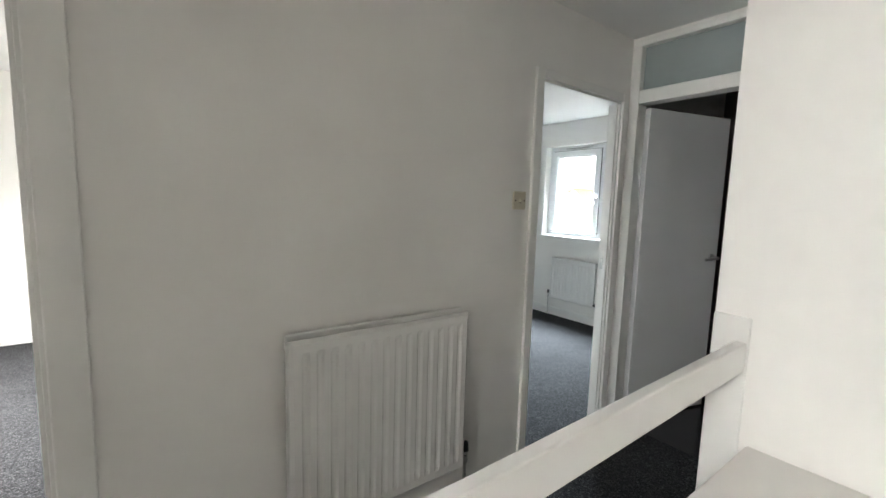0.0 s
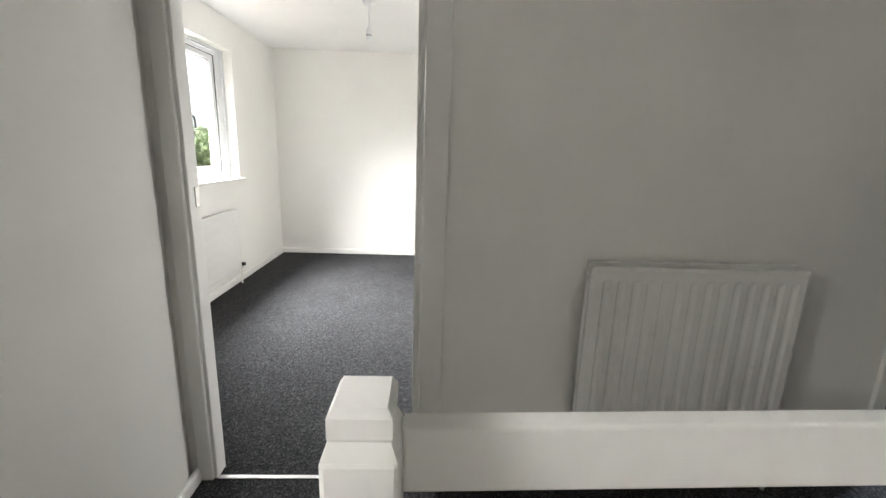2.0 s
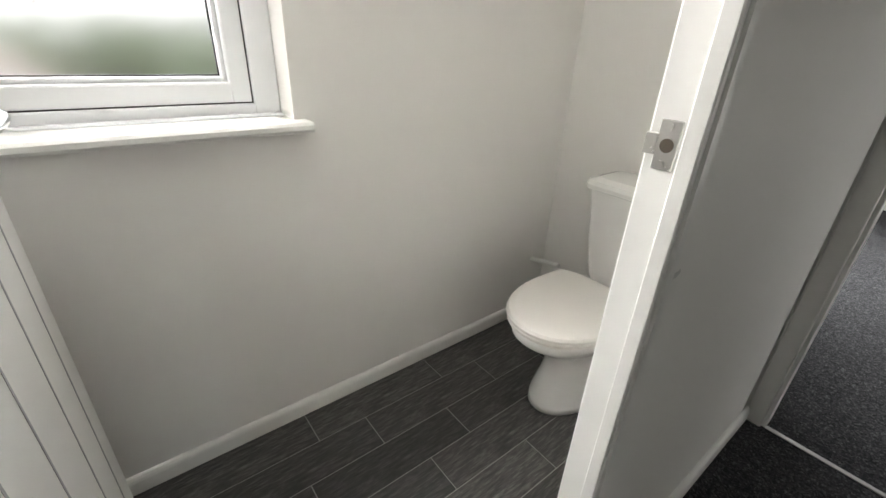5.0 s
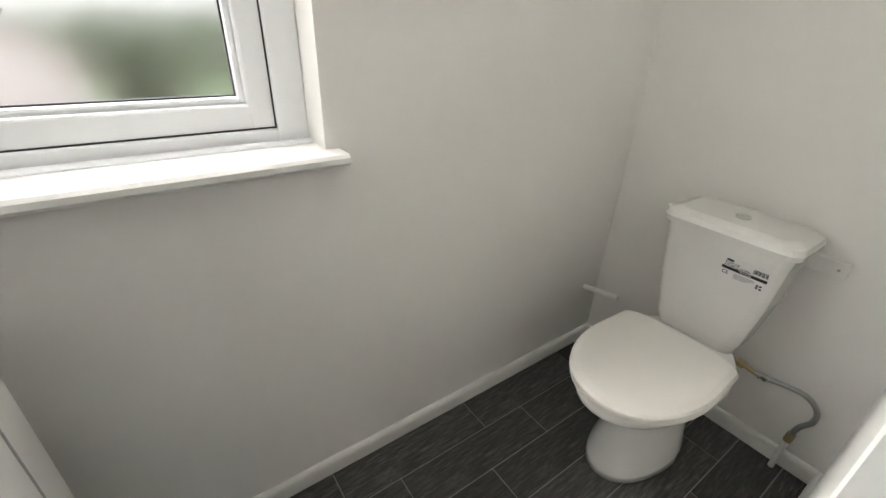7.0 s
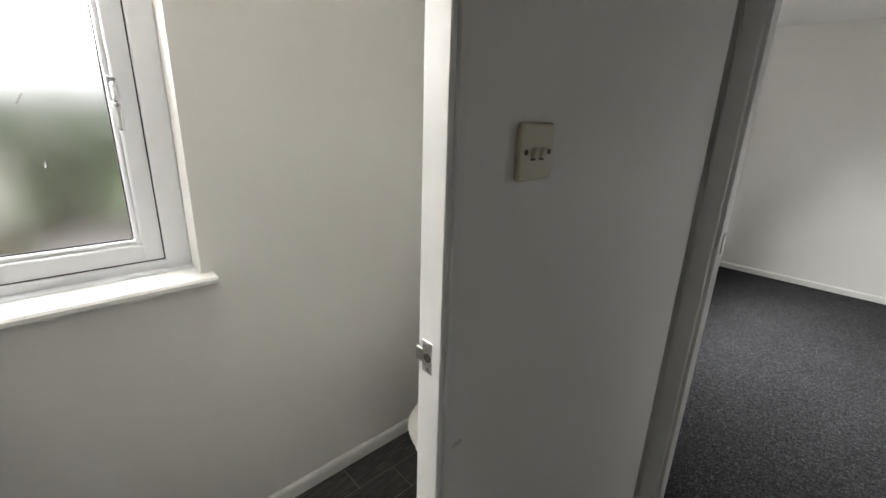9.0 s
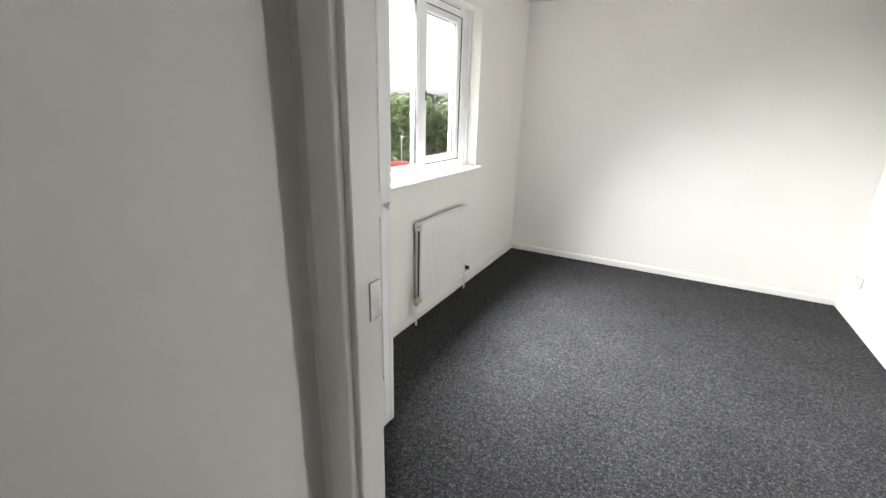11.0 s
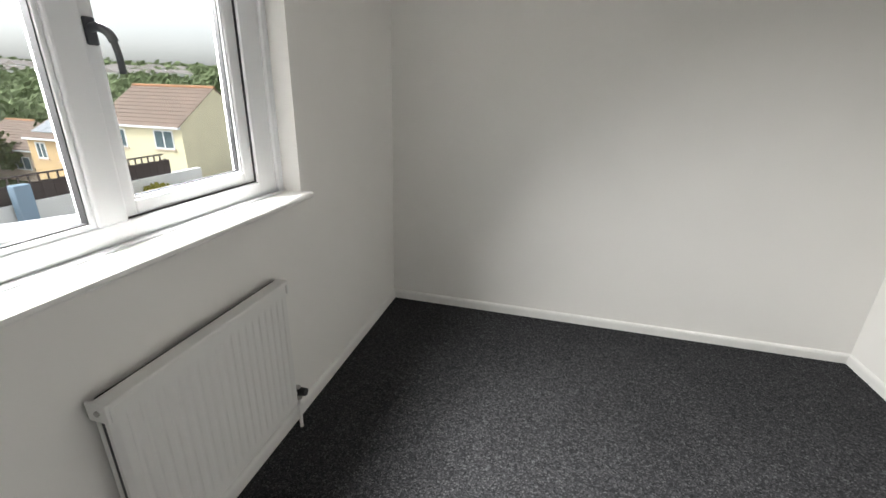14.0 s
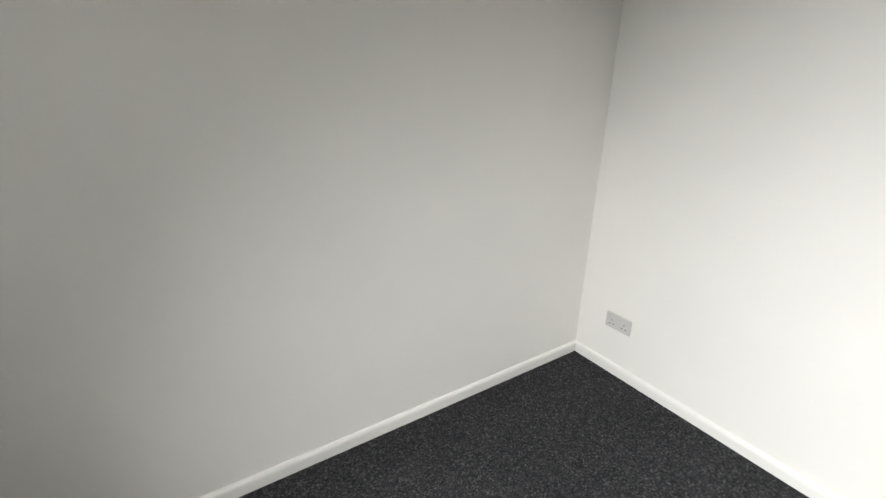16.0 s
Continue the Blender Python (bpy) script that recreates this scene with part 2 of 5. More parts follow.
def pierced(bm, axis, at0, at1, u0, u1, z0, z1, holes=()):
    """A wall slab with real openings. axis 'x': its thickness runs in x from at0 to at1, and it stretches along y from u0 to u1;
    axis 'y': the other way round. holes: (u_from, u_to, z_from, z_to)."""
    us = sorted({u0, u1, *[h for q in holes for h in q[:2]]})
    zs = sorted({z0, z1, *[h for q in holes for h in q[2:]]})
    us = [u for u in us if u0 <= u <= u1]
    zs = [z for z in zs if z0 <= z <= z1]

    def solid(i, j):
        if i < 0 or j < 0 or i >= len(us) - 1 or j >= len(zs) - 1:
            return False
        u, z = (us[i] + us[i + 1]) / 2, (zs[j] + zs[j + 1]) / 2
        return not any(a < u < b and c < z < d for a, b, c, d in holes)

    cache = {}

    def v(a, i, j):
        key = (a, i, j)
        if key not in cache:
            p = (at0 if a == 0 else at1)
            cache[key] = bm.verts.new((p, us[i], zs[j]) if axis == "x" else (us[i], p, zs[j]))
        return cache[key]

    for i in range(len(us) - 1):
        for j in range(len(zs) - 1):
            if not solid(i, j):
                continue
            for a in (0, 1):
                bm.faces.new((v(a, i, j), v(a, i + 1, j), v(a, i + 1, j + 1), v(a, i, j + 1)))
            for di, dj, c in ((-1, 0, ((i, j), (i, j + 1))), (1, 0, ((i + 1, j), (i + 1, j + 1))), (0, -1, ((i, j), (i + 1, j))), (0, 1, ((i, j + 1), (i + 1, j + 1)))):
                if not solid(i + di, j + dj):
                    (p, q), (r, s) = c
                    bm.faces.new((v(0, p, q), v(0, r, s), v(1, r, s), v(1, p, q)))
    return bm


def skirting(bm, p0, p1, inward, h=0.060, t=0.016):
    """One straight skirting board from p0 to p1 (x, y), standing proud towards inward."""
    p0, p1, n = Vector((*p0, 0)), Vector((*p1, 0)), Vector((*inward, 0))
    prof = [(0, 0.001), (t, 0.001), (t, h * 0.72), (t * 0.86, h * 0.86), (t * 0.55, h * 0.96), (t * 0.2, h), (0, h)]
    loft(bm, [ring(bm, [p + n * a + Vector((0, 0, b)) for a, b in prof]) for p in (p0, p1)])
    return bm


# ---- large structure ----
H = 2.38            # ceiling height
XW = -0.945         # inner face of the front outer wall
XE = 1.826          # bedroom party wall, bedroom side
YN = 3.775          # far wall of the bedroom
YS = -1.93          # stair side wall
XB = 5.32           # inner face of the rear outer wall
XD = 3.50           # end wall of the landing
W1 = (1.375, 2.715, 0.985, 2.115)      # bedroom window opening (y0, y1, z0, z1)
W2 = (0.80, 2.12, 1.00, 2.10)          # rear bedroom window opening
W3 = (-1.930, -1.221, 0.972, 2.05)      # toilet window opening
D1 = (0.045, 0.868)                    # bedroom doorway in the wall, along x
D2 = (2.690, 3.425)                    # rear bedroom doorway
DW = (-1.865, -1.098)                  # toilet doorway, along y
D3 = (-0.80, -0.03)                    # doorway at the landing's end, along y
DH = 2.02

structure("wall_front", pierced(bmesh.new(), "x", XW - 0.26, XW, -4.2, YN + 0.1, -2.9, 2.9, [W1, W3]), M_WALL,
          "white painted front outer wall with two window openings", "wall")
structure("wall_landing", pierced(bmesh.new(), "y", 0.0, 0.060, -0.03, XD + 1.4, -0.25, H, [(D1[0], D1[1], -0.03, DH), (D2[0], D2[1], -0.03, DH)]), M_WALL,
          "white painted landing wall with two bedroom doorways", "wall")
structure("wall_toilet_back", boxed(XW, -0.03, -0.07, 0.060, -0.25, H), M_WALL, "white painted wall behind the toilet", "wall")
structure("wall_switch", pierced(bmesh.new(), "x", -0.058, 0.0, -2.06, -0.07, -0.25, H, [(DW[0], DW[1], -0.03, DH)]), M_WALL,
          "thin white partition between landing and toilet", "wall")
structure("wall_stair", boxed(XW, XD + 1.4, YS - 0.12, YS, -2.9, H), M_WALL, "plain white wall beside the stairs", "wall")
structure("wall_party", boxed(XE, XE + 0.09, 0.060, YN + 0.1, -0.25, H), M_WALL, "white painted wall between the bedrooms", "wall")
structure("wall_north", boxed(XW - 0.26, XB + 0.26, YN + 0.1, YN + 0.3, -2.9, 2.9), M_WALL, "gable wall of the house", "wall")
structure("wall_bedroom_far", boxed(XW, XE, YN, YN + 0.1, -0.25, H), M_WALL, "white painted far wall of the bedroom", "wall")
structure("wall_rear_bedroom_far", boxed(XE + 0.09, XB, YN, YN + 0.1, -0.25, H), M_WALL, "white painted far wall of the rear bedroom", "wall")
structure("wall_rear", pierced(bmesh.new(), "x", XB, XB + 0.26, -4.2, YN + 0.1, -2.9, 2.9, [W2]), M_WALL, "white painted rear outer wall with a window opening", "wall")
structure("wall_landing_end", pierced(bmesh.new(), "x", XD, XD + 0.08, -0.925, 0.0, -0.25, H, [(D3[0], D3[1], -0.03, 2.34)]), M_WALL,
          "landing end wall around a doorway with a transom", "wall")
structure("wall_over_stairs", boxed(2.50, XD + 0.08, YS, -0.925, 0.0, H), M_WALL, "white painted boxed-in wall over the stairs", "wall")
structure("stair_bulkhead", boxed(1.98, 2.50, YS, -1.042, -0.12, 0.690, bevel=0.006), M_WALL, "white painted bulkhead ledge over the stairs", "ledge")
# bathroom behind the landing's end door, dimness put into its walls' colour
structure("wall_bathroom_side", boxed(XD + 0.08, XB, -1.06, -0.99, -0.25, H), M_DARKWALL, "bathroom side wall, coloured dark as an unlit room", "wall")
structure("wall_bathroom_back", boxed(XD + 1.4, XD + 1.48, -0.99, 0.0, -0.25, H), M_DARKWALL, "bathroom back wall, coloured dark as an unlit room", "wall")
structure("ceiling", boxed(XW - 0.2, XB + 0.2, -4.1, YN + 0.2, H, H + 0.12), M_CEIL, "white painted plaster ceiling", "ceiling")
structure("roof_slab", boxed(XW - 0.5, XB + 0.5, -4.5, YN + 0.6, 2.9, 3.05), M_WALL, "plain slab closing the house above", "roof")
structure("wall_south", boxed(XW - 0.26, XB + 0.26, -4.3, -4.2, -2.9, 2.9), M_WALL, "plain wall closing the house", "wall")

structure("floor_landing", boxed(0.0, 0.84, YS, -0.0, -0.25, 0.0), M_CARPET, "charcoal looped carpet on the landing", "floor")
structure("floor_landing_gallery", boxed(0.84, XD + 0.04, -1.07, 0.0, -0.25, 0.0), M_CARPET, "charcoal looped carpet beside the stairwell", "floor")
structure("floor_bedroom", boxed(XW, XE, 0.0, YN, -0.25, 0.0), M_CARPET, "charcoal looped carpet in the bedroom", "floor")
structure("floor_rear_bedroom", boxed(XE + 0.09, XB, 0.0, YN, -0.25, 0.0), M_CARPET, "charcoal looped carpet in the rear bedroom", "floor")
structure("floor_bathroom", boxed(XD + 0.04, XD + 1.4, -0.99, 0.0, -0.25, -0.004), M_SLATE, "dark glossy bathroom floor", "floor")
floor_toilet = structure("floor_toilet", boxed(XW, 0.0, YS, -0.07, -0.25, -0.003), M_GROUT, "dark wood-effect vinyl planks in the toilet", "floor")

# stairs going down beside the balustrade
stairs = thing("staircase", "carpeted straight stairs leading down from the landing", "stairs")
for i in range(13):
    z = -0.19 * (i + 1)
    part("step", boxed(0.84 + 0.222 * i, 0.84 + 0.222 * (i + 1), YS, -1.07, z - 0.26, z, bevel=0.012), M_CARPET, stairs)
structure("wall_stair_string", boxed(0.84, 4.9, -1.07, -1.0, -2.9, -0.25), M_WALL, "white stairwell side wall", "wall")
structure("floor_below", boxed(XW, XB, YS, 0.0, -2.95, -2.85), M_CARPET, "carpet at the foot of the stairs", "floor")

# skirting boards
def baseboards(name, label, runs, h=0.060):
    b = tagged(new(name), label, "skirting board", kind="structure")
    for p0, p1, n in runs:
        part("board", skirting(bmesh.new(), p0, p1, n, h), M_GLOSS, b)


baseboards("baseboard_landing", "white gloss skirting board round the landing",
           [((0.0, -1.10), (0.0, -0.018), (1, 0)), ((0.952, 0.0), (2.635, 0.0), (0, -1))])
baseboards("baseboard_bedroom", "white gloss skirting board round the bedroom",
           [((XW, 0.905), (XW, YN), (1, 0)), ((XW, YN), (XE, YN), (0, -1)), ((XE, YN), (XE, 0.060), (-1, 0)), ((XE, 0.060), (0.945, 0.060), (0, 1))])
baseboards("baseboard_toilet", "white gloss skirting board round the toilet",
           [((XW, YS), (XW, -0.07), (1, 0)), ((XW, -0.07), (-0.058, -0.07), (0, -1)), ((-0.058, -0.07), (-0.058, -1.11), (-1, 0))])
baseboards("baseboard_rear_bedroom", "white gloss skirting board in the rear bedroom",
           [((XB, 0.060), (XB, YN), (-1, 0)), ((XB, YN), (XE + 0.09, YN), (0, -1))], 0.10)


# door frames
def lining_y(name, x0, x1, lining, arch, depth=(0.0, 0.060)):
    """Frame of a doorway in a wall of constant y: two jambs, head, stops and architraves."""
    fr = tagged(new(name), "white gloss timber door lining with plain architrave", "door frame", kind="structure")
    y0, y1 = depth[0] - 0.004, depth[1] + 0.004
    h = DH - lining
    part("jamb", boxed(x0, x0 + lining, y0, y1, 0, h, bevel=0.002), M_GLOSS, fr)
    part("jamb", boxed(x1 - lining, x1, y0, y1, 0, h, bevel=0.002), M_GLOSS, fr)
    part("head", boxed(x0, x1, y0, y1, h, DH, bevel=0.002), M_GLOSS, fr)
    part("stop", boxed(x1 - lining - 0.012, x1 - lining, y0 + 0.012, y0 + 0.034, 0, h, bevel=0.002), M_GLOSS, fr)
    aw = arch
    for a, b in ((x0 + lining - 0.012 - aw, x0 + lining - 0.012), (x1 - lining + 0.012, x1 - lining + 0.012 + aw)):
        for s, o in ((-1, depth[0]), (1, depth[1])):
            if s == 1 and a < XE < b:
                continue
            q = (o - 0.018, o - 0.0) if s < 0 else (o, o + 0.018)
            part("architrave", boxed(max(a, 0.001) if name == "door_frame_bedroom" else a, b, q[0], q[1], 0, DH + aw * 0.6, bevel=0.005, seg=2), M_GLOSS, fr)
    for s, o in ((-1, depth[0]), (1, depth[1])):
        q = (o - 0.017, o - 0.0) if s < 0 else (o, o + 0.017)
        part("architrave", boxed(x0 + lining - 0.012, x1 - lining + 0.012, q[0], q[1], h + 0.012, DH + aw * 0.6, bevel=0.004, seg=2), M_GLOSS, fr)
    return fr


frame_1 = lining_y("door_frame_bedroom", D1[0], D1[1], 0.026, 0.085)
frame_2 = lining_y("door_frame_rear_bedroom", D2[0], D2[1], 0.026, 0.055)
part("hinge", boxed(D1[1] - 0.030, D1[1] - 0.025, 0.030, 0.058, 0.255, 0.330, bevel=0.001), M_BLACK, frame_1, "dark steel hinge")
part("strike_plate", boxed(D1[0] + 0.025, D1[0] + 0.029, 0.030, 0.056, 1.07, 1.14, bevel=0.001), M_STEEL, frame_1, "steel strike plate")
part("strike_plate", boxed(D2[1] - 0.029, D2[1] - 0.025, 0.030, 0.056, 1.0, 1.07, bevel=0.001), M_STEEL, frame_2, "steel strike plate")
fr = tagged(new("door_frame_toilet"), "white gloss timber frame of the toilet doorway", "door frame", kind="structure")
part("jamb", boxed(-0.064, 0.004, DW[1] - 0.02, DW[1] + 0.001, 0, DH - 0.02, bevel=0.003), M_GLOSS, fr)
part("jamb", boxed(-0.064, 0.004, DW[0] - 0.001, DW[0] + 0.02, 0, DH - 0.02, bevel=0.003), M_GLOSS, fr)
part("head", boxed(-0.064, 0.004, DW[0], DW[1], DH - 0.02, DH, bevel=0.003), M_GLOSS, fr)
part("stop", boxed(-0.020, 0.001, DW[1] - 0.031, DW[1] - 0.02, 0, DH - 0.02, bevel=0.002), M_GLOSS, fr)
sp = bmesh.new()
box(sp, -0.051, -0.026, DW[1] - 0.0225, DW[1] - 0.0195, 1.070, 1.126, bevel=0.001)
box(sp, -0.065, -0.050, DW[1] - 0.0235, DW[1] - 0.0195, 1.086, 1.110, bevel=0.001)
plate = part("strike_plate", sp, M_STEEL, fr, "worn steel strike plate")
part("latch_hole", cyl(bmesh.new(), (-0.038, DW[1] - 0.0235, 1.098), (-0.038, DW[1] - 0.0215, 1.098), 0.008), M_DARKSLOT, plate)
for dz in (-0.021, 0.021):
    part("screw", cyl(bmesh.new(), (-0.040, DW[1] - 0.0240, 1.098 + dz), (-0.040, DW[1] - 0.0222, 1.098 + dz), 0.004), M_STEEL, plate)
st = bmesh.new()
box(st, D1[0] + 0.026, D1[1] - 0.026, -0.008, 0.012, 0.001, 0.005, bevel=0.002)
tagged(part("threshold_strip", st, M_ALU, None), "aluminium carpet threshold strip in the bedroom doorway", "threshold strip", kind="structure")
# landing end: storey frame with transom
fr = tagged(new("door_frame_bathroom"), "white gloss storey-height door frame with a transom bar", "door frame", kind="structure")
part("jamb", boxed(XD - 0.012, XD + 0.084, D3[1] - 0.034, D3[1] + 0.012, 0, 2.34, bevel=0.003), M_GLOSS, fr)
part("jamb", boxed(XD - 0.012, XD + 0.084, D3[0] - 0.012, D3[0] + 0.034, 0, 2.34, bevel=0.003), M_GLOSS, fr)
part("head", boxed(XD - 0.014, XD + 0.086, D3[0] - 0.012, D3[1] + 0.012, 2.325, 2.36, bevel=0.003), M_GLOSS, fr)
part("transom_bar", boxed(XD - 0.010, XD + 0.082, D3[0] + 0.034, D3[1] - 0.034, 2.0, 2.075, bevel=0.004), M_GLOSS, fr)
part("transom_pane", boxed(XD + 0.030, XD + 0.036, D3[0] + 0.034, D3[1] - 0.034, 2.075, 2.325), M_DARKGLASS, fr, "opaque pane coloured as obscured glass before a dark room")


# ---- balustrade ----
def balustrade():
    b = thing("balustrade", "white gloss ranch-style balustrade along the stairwell", "balustrade")

    def newel(x0, x1):
        bm = bmesh.new()
        box(bm, x0, x1, -1.075, -0.985, -0.22, 0.968, bevel=0.006, seg=2)
        rings = []
        for inset, z in ((0.002, 0.966), (0.010, 0.986), (0.008, 0.990), (0.008, 1.014), (0.014, 1.024)):
            rings.append(ring(bm, [(x0 + inset, -1.075 + inset, z), (x1 - inset, -1.075 + inset, z), (x1 - inset, -0.985 - inset, z), (x0 + inset, -0.985 - inset, z)]))
        loft(bm, rings)
        return bm

    part("newel_post", newel(0.768, 0.852), M_GLOSS, b, "chunky newel post with a stepped cap")
    half = boxed(2.484, 2.4995, -1.026, -0.9255, 0.0, 1.078, bevel=0.006, seg=3)
    part("wall_newel", half, M_GLOSS, b, "flat half newel fixed to the wall")
    for z0, z1 in ((0.882, 0.972), (0.454, 0.544), (0.030, 0.120)):
        rail = boxed(0.850, 2.486, -1.022, -0.990, z0, z1, bevel=0.006, seg=3)
        for v in rail.verts:
            v.co.z += 0.032 * (v.co.x - 0.85) / 1.63
        part("rail", rail, M_GLOSS, b)
    return b


balustrade()


# ---- radiators ----
def fluted(bm, w, h, pitch, depth, thick, margin):
    """A pressed panel in the x-z plane from (0, 0) to (w, h), its front towards -y, with vertical flutes."""
    n = max(4, round((w - 2 * margin) / pitch))
    xs = [0.0, margin * 0.5]
    for i in range(n):
        a = margin + i * (w - 2 * margin) / n
        s = (w - 2 * margin) / n
        xs += [a + s * f for f in (0.22, 0.36, 0.5, 0.64, 0.78)]
    xs += [w - margin * 0.5, w]
    zs = [0.0, 0.012, 0.04, 0.055, 0.075, h * 0.5, h - 0.075, h - 0.055, h - 0.04, h - 0.012, h]

    def off(i, j):
        if j in (0, 10) or i in (0, len(xs) - 1):
            return 0.010
        if i in (1, len(xs) - 2) or j in (1, 2, 8, 9):
            return 0.0
        k = (i - 2) % 5
        d = (0.0, 0.85, 1.0, 0.85, 0.0)[k] * depth
        return d * (0.55 if j in (3, 7) else 1.0)

    g = [[bm.verts.new((x, off(i, j), z)) for j, z in enumerate(zs)] for i, x in enumerate(xs)]
    for i in range(len(xs) - 1):
        for j in range(len(zs) - 1):
            bm.faces.new((g[i][j], g[i + 1][j], g[i + 1][j + 1], g[i][j + 1]))
    back = [[bm.verts.new((x, thick, z)) for z in (0.0, h)] for x in (0.0, w)]
    bm.faces.new((back[0][0], back[0][1], back[1][1], back[1][0]))
    bm.faces.new([g[i][0] for i in range(len(xs))] + [back[1][0], back[0][0]])
    bm.faces.new([g[i][-1] for i in range(len(xs))] + [back[1][1], back[0][1]])
    bm.faces.new([g[0][j] for j in range(len(zs))] + [back[0][1], back[0][0]])
    bm.faces.new([g[-1][j] for j in range(len(zs))] + [back[1][1], back[1][0]])
    return bm


def radiator(at, w, h, z0, pitch, depth, double, label, valves):
    """Stands with its back to +y of its own frame, wall at y = 0, front towards -y."""
    r = thing("radiator", label, "radiator", at=at)
    front = -0.085 if double else -0.074
    bm = fluted(bmesh.new(), w, h, pitch, depth, 0.020, 0.028)
    bmesh.ops.translate(bm, vec=(0, front, z0), verts=bm.verts)
    part("front_panel", bm, M_RAD, r, smooth=False)
    bm = boxed(0.004, w - 0.004, -0.036, -0.018, z0 + 0.002, z0 + h + (0.012 if double else -0.004), bevel=0.005, seg=2)
    part("back_panel", bm, M_RAD, r)
    if double:
        for a in (0.0, w - 0.035):
            part("connector", cyl(bmesh.new(), (a + 0.017, front + 0.005, z0 + h - 0.035), (a + 0.017, -0.02, z0 + h - 0.035), 0.016), M_RAD, r)
        part("connector", cyl(bmesh.new(), (0.018, front + 0.005, z0 + 0.035), (0.018, -0.02, z0 + 0.035), 0.016), M_RAD, r)
    else:
        bm = bmesh.new()
        box(bm, -0.004, w + 0.004, front - 0.003, -0.030, z0 + h - 0.012, z0 + h + 0.004, bevel=0.004, seg=2)
        part("top_cover", bm, M_RAD, r)
        # Black strip gives the slot's shade as colour.
        bm = bmesh.new()
        box(bm, 0.012, w - 0.012, -0.0298, -0.0265, z0 + h - 0.016, z0 + h + 0.0035)
        part("top_slot", bm, M_BLACK, r, "black strip for the shade in the gap behind the top cover")
        # Black block fills the space between the panels in place of its shade.
        part("fins", boxed(0.005, w - 0.005, front + 0.0205, -0.0365, z0 + 0.012, z0 + h - 0.02), M_BLACK, r, "black block for the shade among the convector fins")
        for a, b in ((-0.004, 0.006), (w - 0.006, w + 0.004)):
            bm = boxed(a, b, front - 0.002, -0.014, z0 + h - 0.05, z0 + h + 0.003, bevel=0.004, seg=2)
            e = part("end_cap", bm, M_RAD, r)
            part("plug", cyl(bmesh.new(), (a - 0.004, -0.048, z0 + h - 0.022), (b, -0.048, z0 + h - 0.022), 0.007), M_STEEL, e)
    for x, mat, big in valves:
        s = -1 if x < w / 2 else 1
        bx = (0 if s < 0 else w) + s * 0.03
        body = bmesh.new()
        cyl(body, (bx - s * 0.034, -0.050, z0 + 0.035), (bx, -0.050, z0 + 0.035), 0.009)
        cyl(body, (bx, -0.050, z0 + 0.010), (bx, -0.050, z0 + 0.055), 0.016 if mat == "brass" else 0.012)
        cyl(body, (bx, -0.050, z0 - 0.004), (bx, -0.050, z0 + 0.012), 0.014, n=6)
        v = part("valve", body, M_BRASS if mat == "brass" else M_STEEL, r, "radiator valve", smooth=False)
        if big:
            cap = bmesh.new()
            cyl(cap, (bx, -0.050, z0 + 0.055), (bx, -0.050, z0 + 0.095), 0.017, 0.014)
            part("cap", cap, M_BLACK if mat != "brass" else M_CREAM, v)
        else:
            cap = bmesh.new()
            cyl(cap, (bx, -0.050, z0 + 0.032), (bx, -0.088, z0 + 0.036), 0.019, 0.016)
            part("cap", cap, M_BLACK if mat != "brass" else M_CREAM, v)
        part("pipe", cyl(bmesh.new(), (bx, -0.050, 0.0), (bx, -0.050, z0 + 0.012), 0.0075), M_GLOSS if mat != "dark" else M_STEEL, v)
    for x in (w * 0.2, w * 0.8):
        part("bracket", boxed(x - 0.015, x + 0.015, -0.020, 0.0, z0 + 0.05, z0 + h - 0.06), M_RAD, r)
    return r


radiator(pose(1.440, 0.0, 0, 0, 0, 0), 0.775, 0.725, 0.192, 0.0515, 0.012, True,
         "white double-panel radiator with wide flutes on the landing wall", [(0.0, "dark", True), (0.8, "dark", True)])
radiator(pose(XW, 1.766, 0, 0, 0, 90), 0.690, 0.560, 0.155, 0.033, 0.004, False,
         "white compact radiator under the bedroom window", [(0.0, "brass", False), (0.8, "black", False)])
radiator(pose(XB, 1.90, 0, 0, 0, -90), 0.62, 0.510, 0.225, 0.045, 0.008, False,
         "white radiator under the rear bedroom window", [(0.0, "dark", True), (0.8, "dark", False)])


# ---- switches and socket ----
def switch_plate(at, label, gangs, mat):
    """A plate on a wall in the x-z plane of its own frame, facing -y."""
    s = thing("light_switch", label, "light switch", at=at)
    bm = boxed(-0.044, 0.044, -0.011, 0.0, -0.044, 0.044, bevel=0.006, seg=3)
    p = part("plate", bm, mat, s)
    for x in ((-0.011, 0.011) if gangs == 2 else (0.0,)):
        k = bmesh.new()
        box(k, x - 0.0055, x + 0.0055, -0.018, -0.010, -0.008, 0.008, bevel=0.002, seg=2)
        bmesh.ops.rotate(k, verts=k.verts, cent=(x, -0.011, 0), matrix=Matrix.Rotation(radians(14), 3, "X"))
        part("rocker", k, mat, s)
        # Dark strip laid on the plate as the shade below the rocker.
        part("slot", boxed(x - 0.006, x + 0.006, -0.0118, -0.0105, -0.0125, -0.0085), M_DARKSLOT, s, "dark strip for the shade under the rocker")
    for x in (-0.030, 0.030):
        part("screw", cyl(bmesh.new(), (x, -0.0122, 0), (x, -0.010, 0), 0.0042, n=10), M_DARKSLOT, s, "tarnished screw")
    return s


switch_plate(pose(0.0, -0.946, 1.414, 0, 0, 90), "aged cream double light switch with small rockers on the white partition", 2, M_CREAM)
